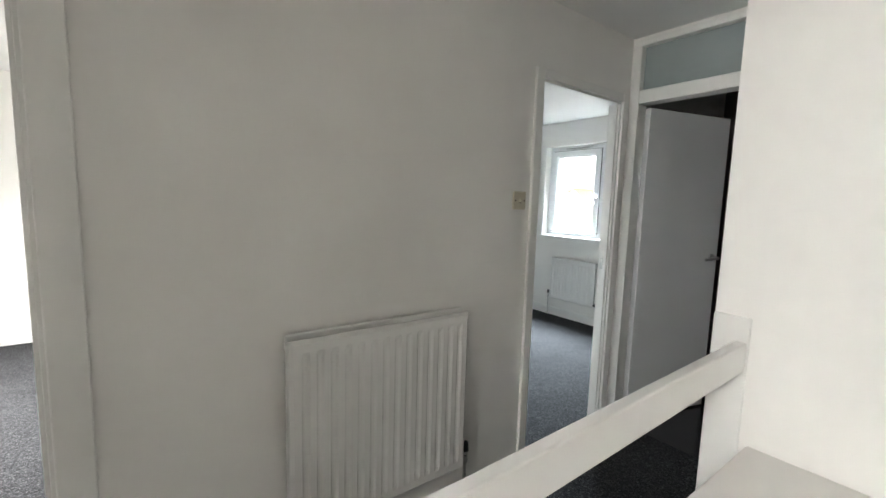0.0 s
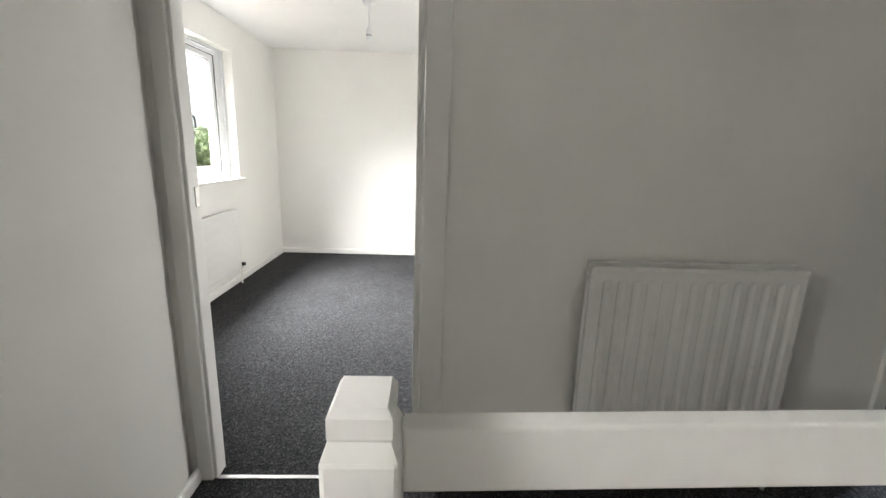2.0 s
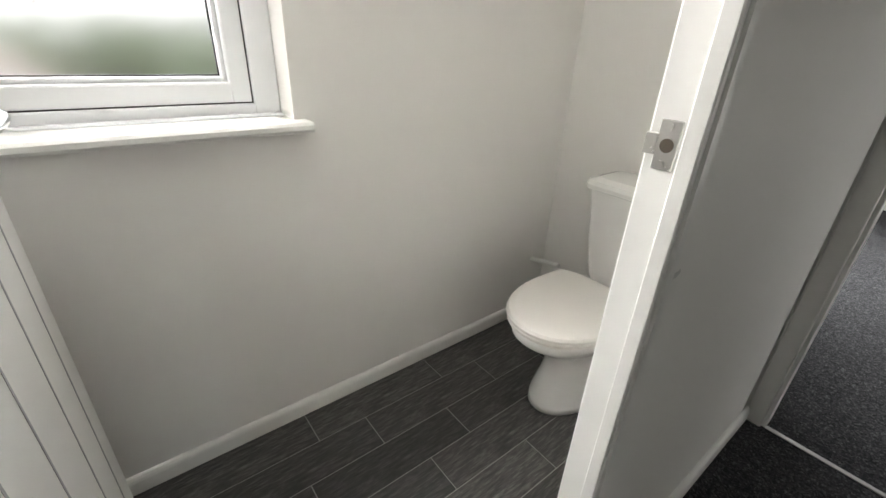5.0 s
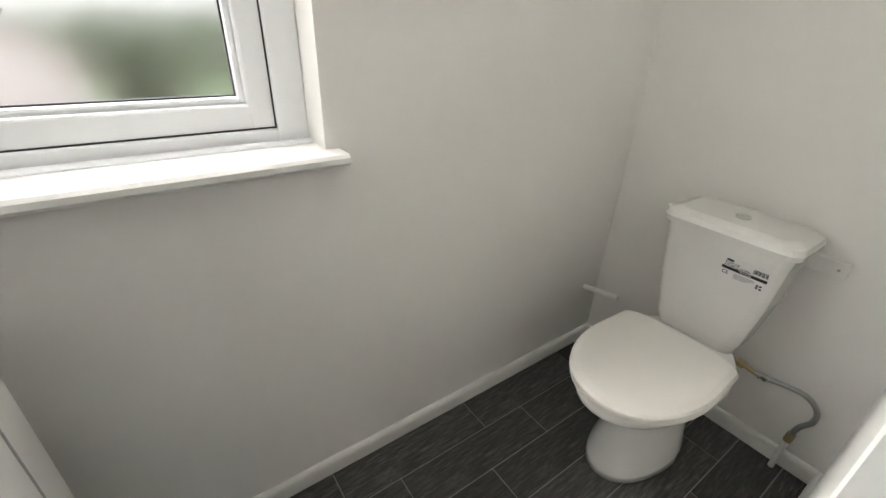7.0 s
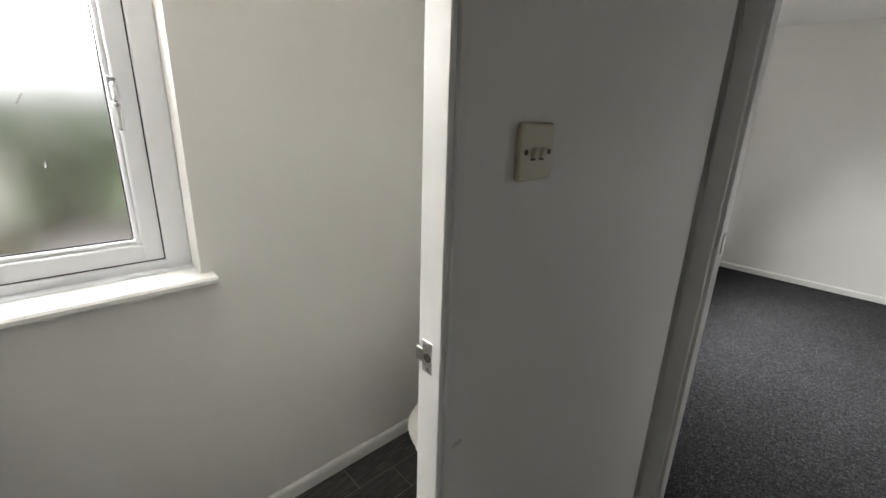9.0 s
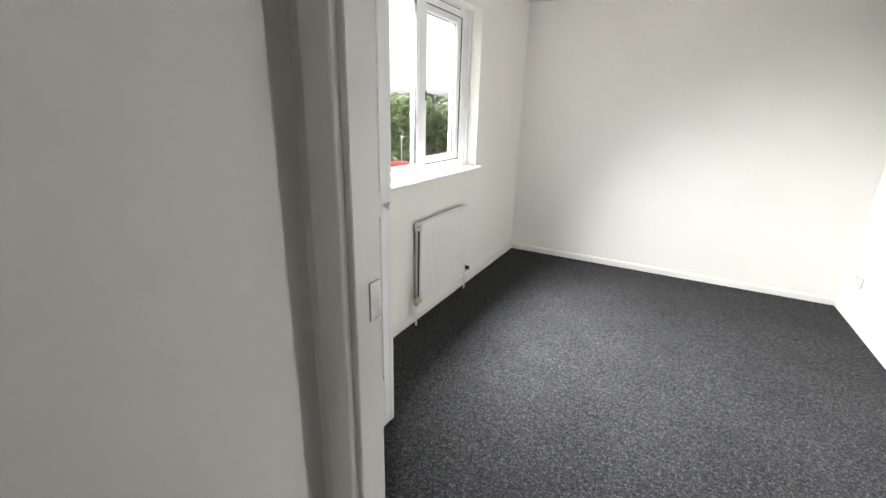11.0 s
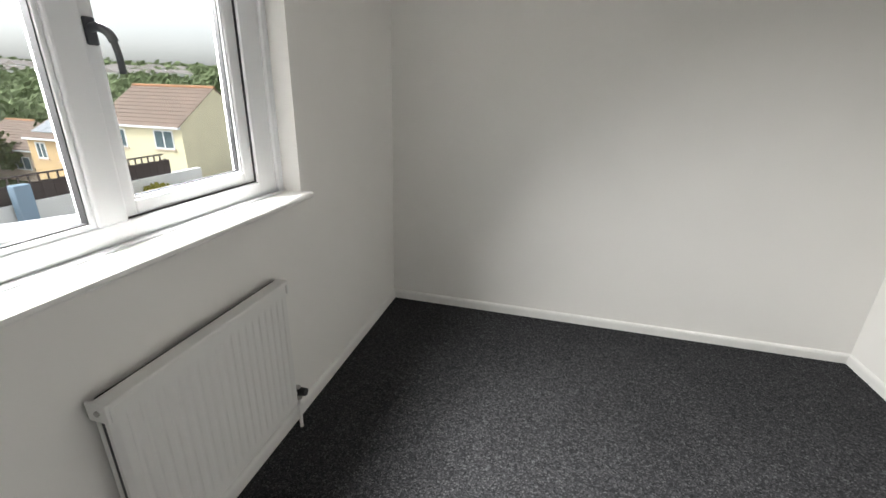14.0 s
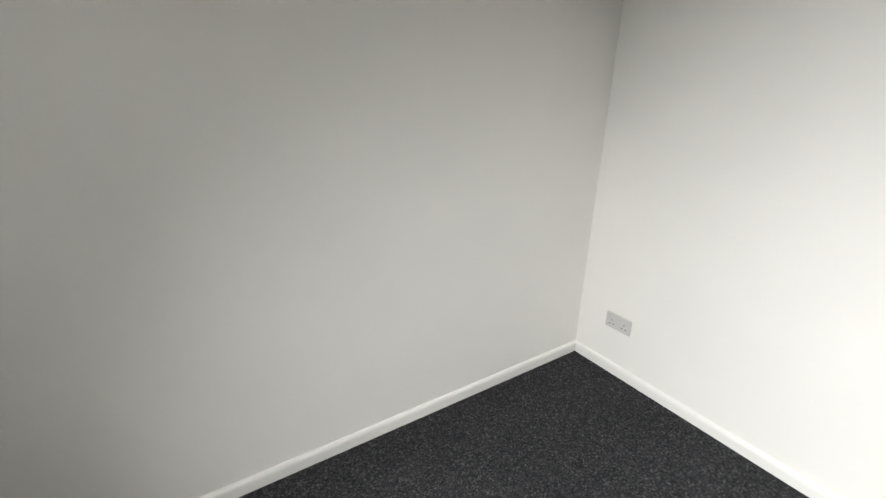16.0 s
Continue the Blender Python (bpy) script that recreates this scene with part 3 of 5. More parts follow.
switch_plate(pose(2.573, 0.0, 1.407, 0, 0, 0), "cream light switch on the landing wall beside the rear doorway", 1, M_CREAM)


wall_scuff = bmesh.new()
tube(wall_scuff, [(0.0002, -1.094, 0.934), (0.0004, -1.086, 0.938), (0.0004, -1.080, 0.937), (0.0002, -1.073, 0.941)], 0.0045, 8)
bmesh.ops.scale(wall_scuff, vec=(0.12, 1.0, 1.0), verts=wall_scuff.verts)
part("scuff", wall_scuff, M_SCUFF, bpy.data.objects["wall_switch"], "faint grey scuff mark")


def socket(at):
    s = thing("wall_socket", "white double plug socket low on the bedroom wall", "socket", at=at)
    part("plate", boxed(-0.073, 0.073, -0.010, 0.0, -0.043, 0.043, bevel=0.004, seg=2), M_SOCKET, s)
    for cx in (-0.036, 0.036):
        for dx, dz, w, h in ((0, 0.004, 0.004, 0.008), (-0.011, -0.018, 0.007, 0.004), (0.011, -0.018, 0.007, 0.004)):
            part("pin_hole", boxed(cx + dx - w / 2, cx + dx + w / 2, -0.0108, -0.0095, dz - h / 2, dz + h / 2), M_DARKSLOT, s)
        part("rocker", boxed(cx * 0.35 - 0.005, cx * 0.35 + 0.005, -0.0135, -0.009, 0.018, 0.034, bevel=0.001), M_SOCKET, s)
    return s


socket(pose(XE, 3.524, 0.300, 0, 0, -90))


# ---- doors ----
def lever_handle(parent, x, z, side, mat, toward):
    """Lever on a long backplate; side is the sign of the face along y, toward the way the lever points along x."""
    y = 0.0205 * side
    if mat is M_SATIN:
        plate = part("rose", cyl(bmesh.new(), (x, y - 0.002 * side, z + 0.02), (x, y + 0.009 * side, z + 0.02), 0.026, 0.024, n=28), mat, parent, "round satin steel rose")
    else:
        bp = boxed(x - 0.021, x + 0.021, y - 0.003, y + 0.005 * side, z - 0.095, z + 0.075, bevel=0.003, seg=2)
        plate = part("backplate", bp, mat, parent, "polished chrome backplate")
    for dz in () if mat is M_SATIN else (-0.083, 0.063):
        part("screw", cyl(bmesh.new(), (x, y + 0.004 * side, z + dz), (x, y + 0.0065 * side, z + dz), 0.004, n=10), M_STEEL, plate)
    lv = bmesh.new()
    cyl(lv, (x, y, z + 0.02), (x, y + 0.050 * side, z + 0.02), 0.010, 0.011, n=18)
    tube(lv, [(x, y + 0.048 * side, z + 0.02), (x + 0.03 * toward, y + 0.052 * side, z + 0.02), (x + 0.07 * toward, y + 0.050 * side, z + 0.017), (x + 0.105 * toward, y + 0.044 * side, z + 0.014)], 0.0095, 12)
    part("lever", lv, mat, plate, "satin steel lever", smooth=True)


def flush_leaf(name, label, at, w, grooves, mat, handles):
    """A leaf hung at its own origin, stretching along +x, 40 mm thick round y = 0."""
    d = tagged(new(name), label, "door", kind="structure")
    d.matrix_basis = at
    leaf = bmesh.new()
    box(leaf, 0.004, w, -0.020, 0.020, 0.008, 1.985, bevel=0.002)
    lf = part("leaf", leaf, mat, d)
    # Grooves are not cut: grey strips put their shade into colour.
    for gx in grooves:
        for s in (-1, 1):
            part("groove", boxed(gx - 0.003, gx + 0.003, 0.0195 * s, 0.0206 * s, 0.10, 1.90), M_GREYSEAM, lf, "thin grey strip for the shade in a groove")
    for s, toward in handles:
        lever_handle(d, w - 0.055, 1.045, s, M_CHROME if grooves else M_SATIN, toward)
    return d


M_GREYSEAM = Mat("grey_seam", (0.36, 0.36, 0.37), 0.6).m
flush_leaf("door_toilet", "open white grooved toilet door with a chrome lever", pose(-0.062, -1.825, 0, 0, 0, 178), 0.735, (0.13, 0.27, 0.41, 0.55, 0.66), M_GLOSS, [(-1, -1), ])
flush_leaf("door_bedroom", "white flush bedroom door standing open into the room", pose(0.872, 0.092, 0, 0, 0, 58), 0.76, (), M_GREYDOOR, [(1, -1)])
flush_leaf("door_bathroom", "white flush bathroom door standing open", pose(XD + 0.088, -0.072, 0, 0, 0, -16), 0.70, (), M_GREYDOOR, [(-1, -1)])


# ---- windows ----
def window(name, label, at, w, h, mull, sash, pane_mat, sill_out, sill_ear, handle, deep=0.0, board=0.0):
    """A PVC window in the x-z plane of its own frame, seen from -y; the wall's inner face at y = 0, frame set back.
    deep: how far the sash lies behind its usual place; board: height of the inner board over the frame's foot.
    mull: centre of the mullion or None; sash: (from, to) of the opening light."""
    win = tagged(new(name), label, "window", kind="structure")
    win.matrix_basis = at
    y0, y1 = 0.095, 0.160
    ys = y0 + deep
    f = 0.066
    fm = bmesh.new()
    box(fm, 0, f, y0, y1, 0, h, bevel=0.004, seg=2)
    box(fm, w - f, w, y0, y1, 0, h, bevel=0.004, seg=2)
    box(fm, f - 0.003, w - f + 0.003, y0 + 0.001, y1 - 0.001, 0, f, bevel=0.004, seg=2)
    box(fm, f - 0.003, w - f + 0.003, y0 + 0.001, y1 - 0.001, h - f, h, bevel=0.004, seg=2)
    if mull:
        box(fm, mull - 0.050, mull + 0.050, y0 - 0.001, y1 - 0.002, f - 0.002, h - f + 0.002, bevel=0.005, seg=2)
    part("window_frame", fm, M_PVC, win)
    lights = [(f, w - f)] if not mull else [(f, mull - 0.050), (mull + 0.050, w - f)]
    for a, b in lights:
        opening = sash and a <= (sash[0] + sash[1]) / 2 <= b
        if opening:
            s = 0.062
            a2, b2, c2, d2 = a - 0.010, b + 0.010, f - 0.010, h - f + 0.010
            sm = bmesh.new()
            box(sm, a2, a2 + s, ys - 0.022, ys + 0.03, c2, d2, bevel=0.006, seg=2)
            box(sm, b2 - s, b2, ys - 0.022, ys + 0.03, c2, d2, bevel=0.006, seg=2)
            box(sm, a2 + s - 0.006, b2 - s + 0.006, ys - 0.0215, ys + 0.029, c2, c2 + s, bevel=0.006, seg=2)
            box(sm, a2 + s - 0.006, b2 - s + 0.006, ys - 0.0215, ys + 0.029, d2 - s, d2, bevel=0.006, seg=2)
            so = part("sash", sm, M_PVC, win)
            gk = bmesh.new()
            for p in ((a2 - 0.005, b2 + 0.005, c2 - 0.005, c2 + 0.003), (a2 - 0.005, b2 + 0.005, d2 - 0.003, d2 + 0.005), (a2 - 0.005, a2 + 0.003, c2, d2), (b2 - 0.003, b2 + 0.005, c2, d2)):
                if not deep:
                    box(gk, p[0], p[1], ys - 0.008, ys + 0.002, p[2], p[3])
            if deep:
                framing(gk, a, b, f, h - f, 0.0035, 0.0035, 0.0035, 0.0035, ys - 0.0232, ys - 0.0205, 0.0)
            part("gasket", gk, M_RUBBER, so, "black rubber seal")
            ga, gb, gc, gd = a2 + s, b2 - s, c2 + s, d2 - s
            bead = bmesh.new()
            for p in ((ga - 0.002, ga + 0.013, gc, gd), (gb - 0.013, gb + 0.002, gc, gd), (ga + 0.010, gb - 0.010, gc - 0.002, gc + 0.013), (ga + 0.010, gb - 0.010, gd - 0.013, gd + 0.002)):
                box(bead, p[0], p[1], ys - 0.010, ys + 0.014, p[2], p[3], bevel=0.006, seg=2)
            part("glazing_bead", bead, M_PVC, so)
            ga, gb, gc, gd = ga + 0.012, gb - 0.012, gc + 0.012, gd - 0.012
        else:
            bd = bmesh.new()
            t = 0.016
            for p in ((a, a + t, f, h - f), (b - t, b, f, h - f), (a + t, b - t, f, f + t), (a + t, b - t, h - f - t, h - f)):
                box(bd, p[0] - 0.001, p[1] + 0.001, ys + 0.006, ys + 0.028, p[2] - 0.001, p[3] + 0.001, bevel=0.004)
            part("glazing_bead", bd, M_PVC, win)
            ga, gb, gc, gd = a + t, b - t, f + t, h - f - t
        rb = bmesh.new()
        for p in ((ga - 0.003, ga + 0.004, gc, gd), (gb - 0.004, gb + 0.003, gc, gd), (ga, gb, gc - 0.003, gc + 0.004), (ga, gb, gd - 0.004, gd + 0.003)):
            box(rb, p[0], p[1], ys + 0.008, ys + 0.020, p[2], p[3])
        part("seal", rb, M_RUBBER, win, "thin black glazing seal")
        g = part("pane", boxed(ga - 0.004, gb + 0.004, ys + 0.011, ys + 0.017, gc - 0.004, gd + 0.004), pane_mat, win)
        if pane_mat is M_FROST:
            g.visible_shadow = False
            for fx, fz, fl, fa in ((0.62, 0.46, 0.020, 60), (0.52, 0.40, 0.006, 20), (0.44, 0.33, 0.016, 25), (0.66, 0.27, 0.010, 75), (0.30, 0.17, 0.008, 50), (0.40, 0.62, 0.030, 80), (0.43, 0.65, 0.018, 100)):
                fl_m = bmesh.new()
                box(fl_m, -fl * 0.7, fl * 0.7, -0.0012, 0.0, -0.0022, 0.0022, bevel=0.0005)
                cx, cz = ga + (gb - ga) * fx, gc + (gd - gc) * fz
                bmesh.ops.transform(fl_m, matrix=Matrix.Translation((cx, ys + 0.011, cz)) @ Matrix.Rotation(radians(-fa), 4, "Y"), verts=fl_m.verts)
                part("paint_fleck", fl_m, M_PAPER, g, "dried white paint fleck")
    # board inside, with rounded nose
    sb = bmesh.new()
    prof = [(y0 + 0.004, -0.018), (-sill_out + 0.006, -0.018), (-sill_out, -0.011), (-sill_out, 0.000), (-sill_out + 0.006, 0.007), (y0 + 0.004, 0.007)]
    loft(sb, [ring(sb, [(x, y, z + board) for y, z in prof]) for x in (0.0, w)])
    if sill_ear > 0:
        for xa, xb in ((-sill_ear, 0.001), (w - 0.001, w + sill_ear)):
            loft(sb, [ring(sb, [(x, min(y, -0.0005), z * 0.98 - 0.0004 + board) for y, z in prof]) for x in (xa, xb)])
    part("window_sill", sb, M_GLOSS, win, "white gloss window board")
    part("reveal_lip", boxed(0.0, w, y0 - 0.03, y0, board, board + 0.014, bevel=0.004), M_PVC, win)
    if handle:
        hx, hz, kind = handle
        hb = bmesh.new()
        y = ys - 0.022
        box(hb, hx - 0.012, hx + 0.012, y - 0.010, y + 0.001, hz - 0.030, hz + 0.030, bevel=0.004, seg=2)
        hd = part("handle", hb, M_HANDLE if kind == "dark" else M_CHROME, win, "grey metal espagnolette handle")
        lv = bmesh.new()
        if kind == "dark":
            tube(lv, [(hx, y - 0.006, hz + 0.012), (hx + 0.012, y - 0.030, hz + 0.012), (hx + 0.050, y - 0.040, hz - 0.004), (hx + 0.082, y - 0.040, hz - 0.050), (hx + 0.096, y - 0.040, hz - 0.105)], 0.0085, 10)
        else:
            tube(lv, [(hx, y - 0.006, hz + 0.008), (hx, y - 0.030, hz + 0.006), (hx, y - 0.036, hz - 0.030), (hx, y - 0.034, hz - 0.105)], 0.008, 10)
        part("lever", lv, M_HANDLE if kind == "dark" else M_CHROME, hd, smooth=True)
    return win


M_HANDLE = Mat("dark_grey_handle", (0.07, 0.075, 0.085), 0.4, 0.0).m


def framing(bm, a, b, c, d, wl_, wr, wb, wt, y0, y1, bevel=0.004):
    """Four bars round a light, from a to b across and c to d up, with their own widths."""
    box(bm, a, a + wl_, y0, y1, c, d, bevel=bevel, seg=2)
    box(bm, b - wr, b, y0, y1, c, d, bevel=bevel, seg=2)
    box(bm, a + wl_ - 0.003, b - wr + 0.003, y0 + 0.0007, y1 - 0.0007, c, c + wb, bevel=bevel, seg=2)
    box(bm, a + wl_ - 0.003, b - wr + 0.003, y0 + 0.0007, y1 - 0.0007, d - wt, d, bevel=bevel, seg=2)
    return bm


def casement(name, label, at, w, h):
    """A PVC window with a fixed light and an outward-opening sash lying behind the frame's face."""
    win = tagged(new(name), label, "window", kind="structure")
    win.matrix_basis = at
    y0, y1 = 0.085, 0.155
    m0, m1 = 0.592, 0.674
    fm = framing(bmesh.new(), 0.0, w - 0.036, 0.0, h, 0.066, 0.104, 0.067, 0.067, y0, y1)
    box(fm, m0, m1, y0 - 0.0005, y1 - 0.002, 0.064, h - 0.064, bevel=0.009, seg=3)
    part("window_frame", fm, M_PVC, win)
    part("cover_strip", boxed(w - 0.0365, w, y0 - 0.010, y1, 0.0, h, bevel=0.005, seg=2), M_PVC, win)
    # fixed light
    bead = framing(bmesh.new(), 0.065, m0 + 0.001, 0.066, h - 0.066, 0.015, 0.015, 0.015, 0.015, y0 + 0.005, y0 + 0.030, 0.005)
    part("glazing_bead", bead, M_PVC, win)
    part("seal", framing(bmesh.new(), 0.077, m0 - 0.011, 0.078, h - 0.078, 0.006, 0.006, 0.006, 0.006, y0 + 0.010, y0 + 0.030, 0.0), M_RUBBER, win, "thin black glazing seal")
    part("pane", boxed(0.079, m0 - 0.013, y0 + 0.018, y0 + 0.024, 0.080, h - 0.080), M_GLASS, win)
    # opening light
    a, b, c, d = m1 - 0.010, w - 0.136, 0.060, h - 0.060
    so = part("sash", framing(bmesh.new(), a, b, c, d, 0.050, 0.056, 0.050, 0.050, y0 + 0.016, y0 + 0.066, 0.006), M_PVC, win)
    part("gasket", framing(bmesh.new(), m1 - 0.004, w - 0.1375, 0.064, h - 0.064, 0.007, 0.007, 0.007, 0.007, y0 + 0.010, y0 + 0.020, 0.0), M_RUBBER, so, "black rubber seal")
    part("glazing_bead", framing(bmesh.new(), a + 0.044, b - 0.050, c + 0.044, d - 0.044, 0.014, 0.014, 0.012, 0.012, y0 + 0.022, y0 + 0.044, 0.004), M_PVC, so)
    part("seal", framing(bmesh.new(), a + 0.055, b - 0.061, c + 0.053, d - 0.053, 0.006, 0.006, 0.006, 0.006, y0 + 0.030, y0 + 0.046, 0.0), M_RUBBER, so, "thin black glazing seal")
    part("pane", boxed(a + 0.057, b - 0.063, y0 + 0.036, y0 + 0.042, c + 0.055, d - 0.055), M_GLASS, so)
    hx, hz, y = 0.696, 0.515, y0 + 0.016
    hd = part("handle", boxed(hx - 0.013, hx + 0.013, y - 0.010, y + 0.001, hz - 0.030, hz + 0.030, bevel=0.004, seg=2), M_HANDLE, so, "dark grey window handle")
    lv = tube(bmesh.new(), [(hx, y - 0.004, hz + 0.006), (hx - 0.003, y - 0.034, hz + 0.008), (hx + 0.003, y - 0.052, hz - 0.004), (hx + 0.007, y - 0.058, hz - 0.022)], 0.0105, 12)
    tube(lv, [(hx + 0.006, y - 0.057, hz - 0.016), (hx + 0.010, y - 0.060, hz - 0.050), (hx + 0.013, y - 0.058, hz - 0.090)], 0.0075, 12)
    part("lever", lv, M_HANDLE, hd, smooth=True)
    # board inside, with rounded nose and ears
    out, ear = 0.045, 0.022
    sb = bmesh.new()
    prof = [(y0 + 0.004, -0.018), (-out + 0.006, -0.018), (-out, -0.011), (-out, 0.0), (-out + 0.006, 0.007), (y0 + 0.004, 0.007)]
    loft(sb, [ring(sb, [(x, y, z) for y, z in prof]) for x in (0.0, w)])
    for xa, xb in ((-ear, 0.001), (w - 0.001, w + ear)):
        loft(sb, [ring(sb, [(x, min(y, -0.0005), z * 0.98 - 0.0004) for y, z in prof]) for x in (xa, xb)])
    part("window_sill", sb, M_GLOSS, win, "white gloss window board")
    part("reveal_lip", boxed(0.0, w - 0.038, y0 - 0.022, y0 + 0.001, 0.0, 0.015, bevel=0.004), M_PVC, win)
    return win


w1 = casement("window_1", "white PVC bedroom window with a fixed and an opening light", pose(XW, W1[0], W1[2], 0, 0, 90), W1[1] - W1[0], W1[3] - W1[2])
structure("wall_window_return", boxed(XW - 0.082, XW + 0.0005, W1[0] - 0.002, W1[0] + 0.033, W1[2] + 0.0075, W1[3], bevel=0.003), M_WALL, "narrow plastered return beside the bedroom window", "wall")
w2 = window("window_2", "white PVC rear bedroom window above a radiator", pose(XB, W2[1], W2[2], 0, 0, -90), W2[1] - W2[0], W2[3] - W2[2],
            0.765, (0.1, 0.6), M_GLASS, 0.03, 0.02, (0.70, 0.50, "chrome"))
w3 = window("window_3", "white PVC toilet window with obscured glass", pose(XW, W3[0], W3[2] - 0.010, 0, 0, 90), W3[1] - W3[0], W3[3] - W3[2] + 0.010,
            None, (0.1, 0.6), M_FROST, 0.060, 0.030, (0.590, 0.545, "chrome"), 0.032, 0.028)
for wobj, ww, hh in ((w1, W1[1] - W1[0], W1[3] - W1[2]), (w2, W2[1] - W2[0], W2[3] - W2[2])):
    v = bmesh.new()
    cx = ww * 0.72 if wobj is w1 else ww * 0.30
    box(v, cx - 0.17, cx + 0.17, 0.072, 0.096, hh - 0.040, hh - 0.016, bevel=0.003)
    tv = part("trickle_vent", v, M_PVC, wobj)
    # No slot is cut; a black strip shows its shade.
    part("vent_slot", boxed(cx - 0.15, cx + 0.15, 0.0705, 0.0725, hh - 0.034, hh - 0.030), M_BLACK, tv, "black strip for the shade in the vent slot")


# ---- built-in wardrobe with louvred door ----
def wardrobe():
    w = thing("wardrobe", "white built-in wardrobe with a louvred door beside the window", "wardrobe")
    xf, y0, y1 = -0.500, 0.062, 0.905
    body = bmesh.new()
    box(body, XW, xf - 0.024, y1 - 0.020, y1, 0.0, H)
    box(body, xf - 0.024, xf, y1 - 0.030, y1, 0.0, H, bevel=0.002)
    box(body, xf - 0.024, xf, y0, y0 + 0.04, 0.0, H, bevel=0.002)
    box(body, xf - 0.024, xf, y0 + 0.04, y1 - 0.030, 2.02, H)
    box(body, xf - 0.024, xf - 0.004, y0 + 0.04, y1 - 0.030, 0.0, 0.05)
    part("body", body, M_LOUVRE, w)
    a, b = y0 + 0.043, y1 - 0.033
    st = 0.048
    dr = bmesh.new()
    X0, X1 = xf - 0.022, xf + 0.004
    box(dr, X0 + 0.0005, X1 - 0.0005, a + st - 0.002, b - st + 0.002, 1.008, 1.100, bevel=0.002)
    door = part("door", dr, M_LOUVRE, w, "louvred door leaf")
    for q0, q1 in ((a, a + st), (b - st, b)):
        part("stile", boxed(X0, X1, q0, q1, 0.055, 2.015, bevel=0.003), M_LOUVRE, door)
    for z0, z1 in ((0.055, 0.255), (1.93, 2.015)):
        part("door_rail", boxed(X0 + 0.0005, X1 - 0.0005, a + st - 0.002, b - st + 0.002, z0, z1, bevel=0.002), M_LOUVRE, door)
    for z0, z1 in ((0.255, 1.008), (1.100, 1.93)):
        n = round((z1 - z0) / 0.034)
        p = (z1 - z0) / n
        sl = bmesh.new()
        box(sl, -0.003, 0.003, a + st - 0.003, b - st + 0.003, -0.0195, 0.0195, bevel=0.0015)
        bmesh.ops.rotate(sl, verts=sl.verts, cent=(0, 0, 0), matrix=Matrix.Rotation(radians(-20), 3, "Y"))
        me = finish(sl, "slat", M_LOUVRE)
        for i in range(n):
            s = new("slat", me)
            s.parent = door
            s.location = ((X0 + X1) / 2 + 0.001, 0, z0 + p * (i + 0.5))
    kb = bmesh.new()
    cyl(kb, (xf + 0.003, 0.850, 1.052), (xf + 0.020, 0.850, 1.052), 0.007, n=14)
    cyl(kb, (xf + 0.018, 0.850, 1.052), (xf + 0.036, 0.850, 1.052), 0.0135, 0.0150, n=20)
    part("knob", kb, M_GLOSS, door, "round white knob")
    return w


wardrobe()


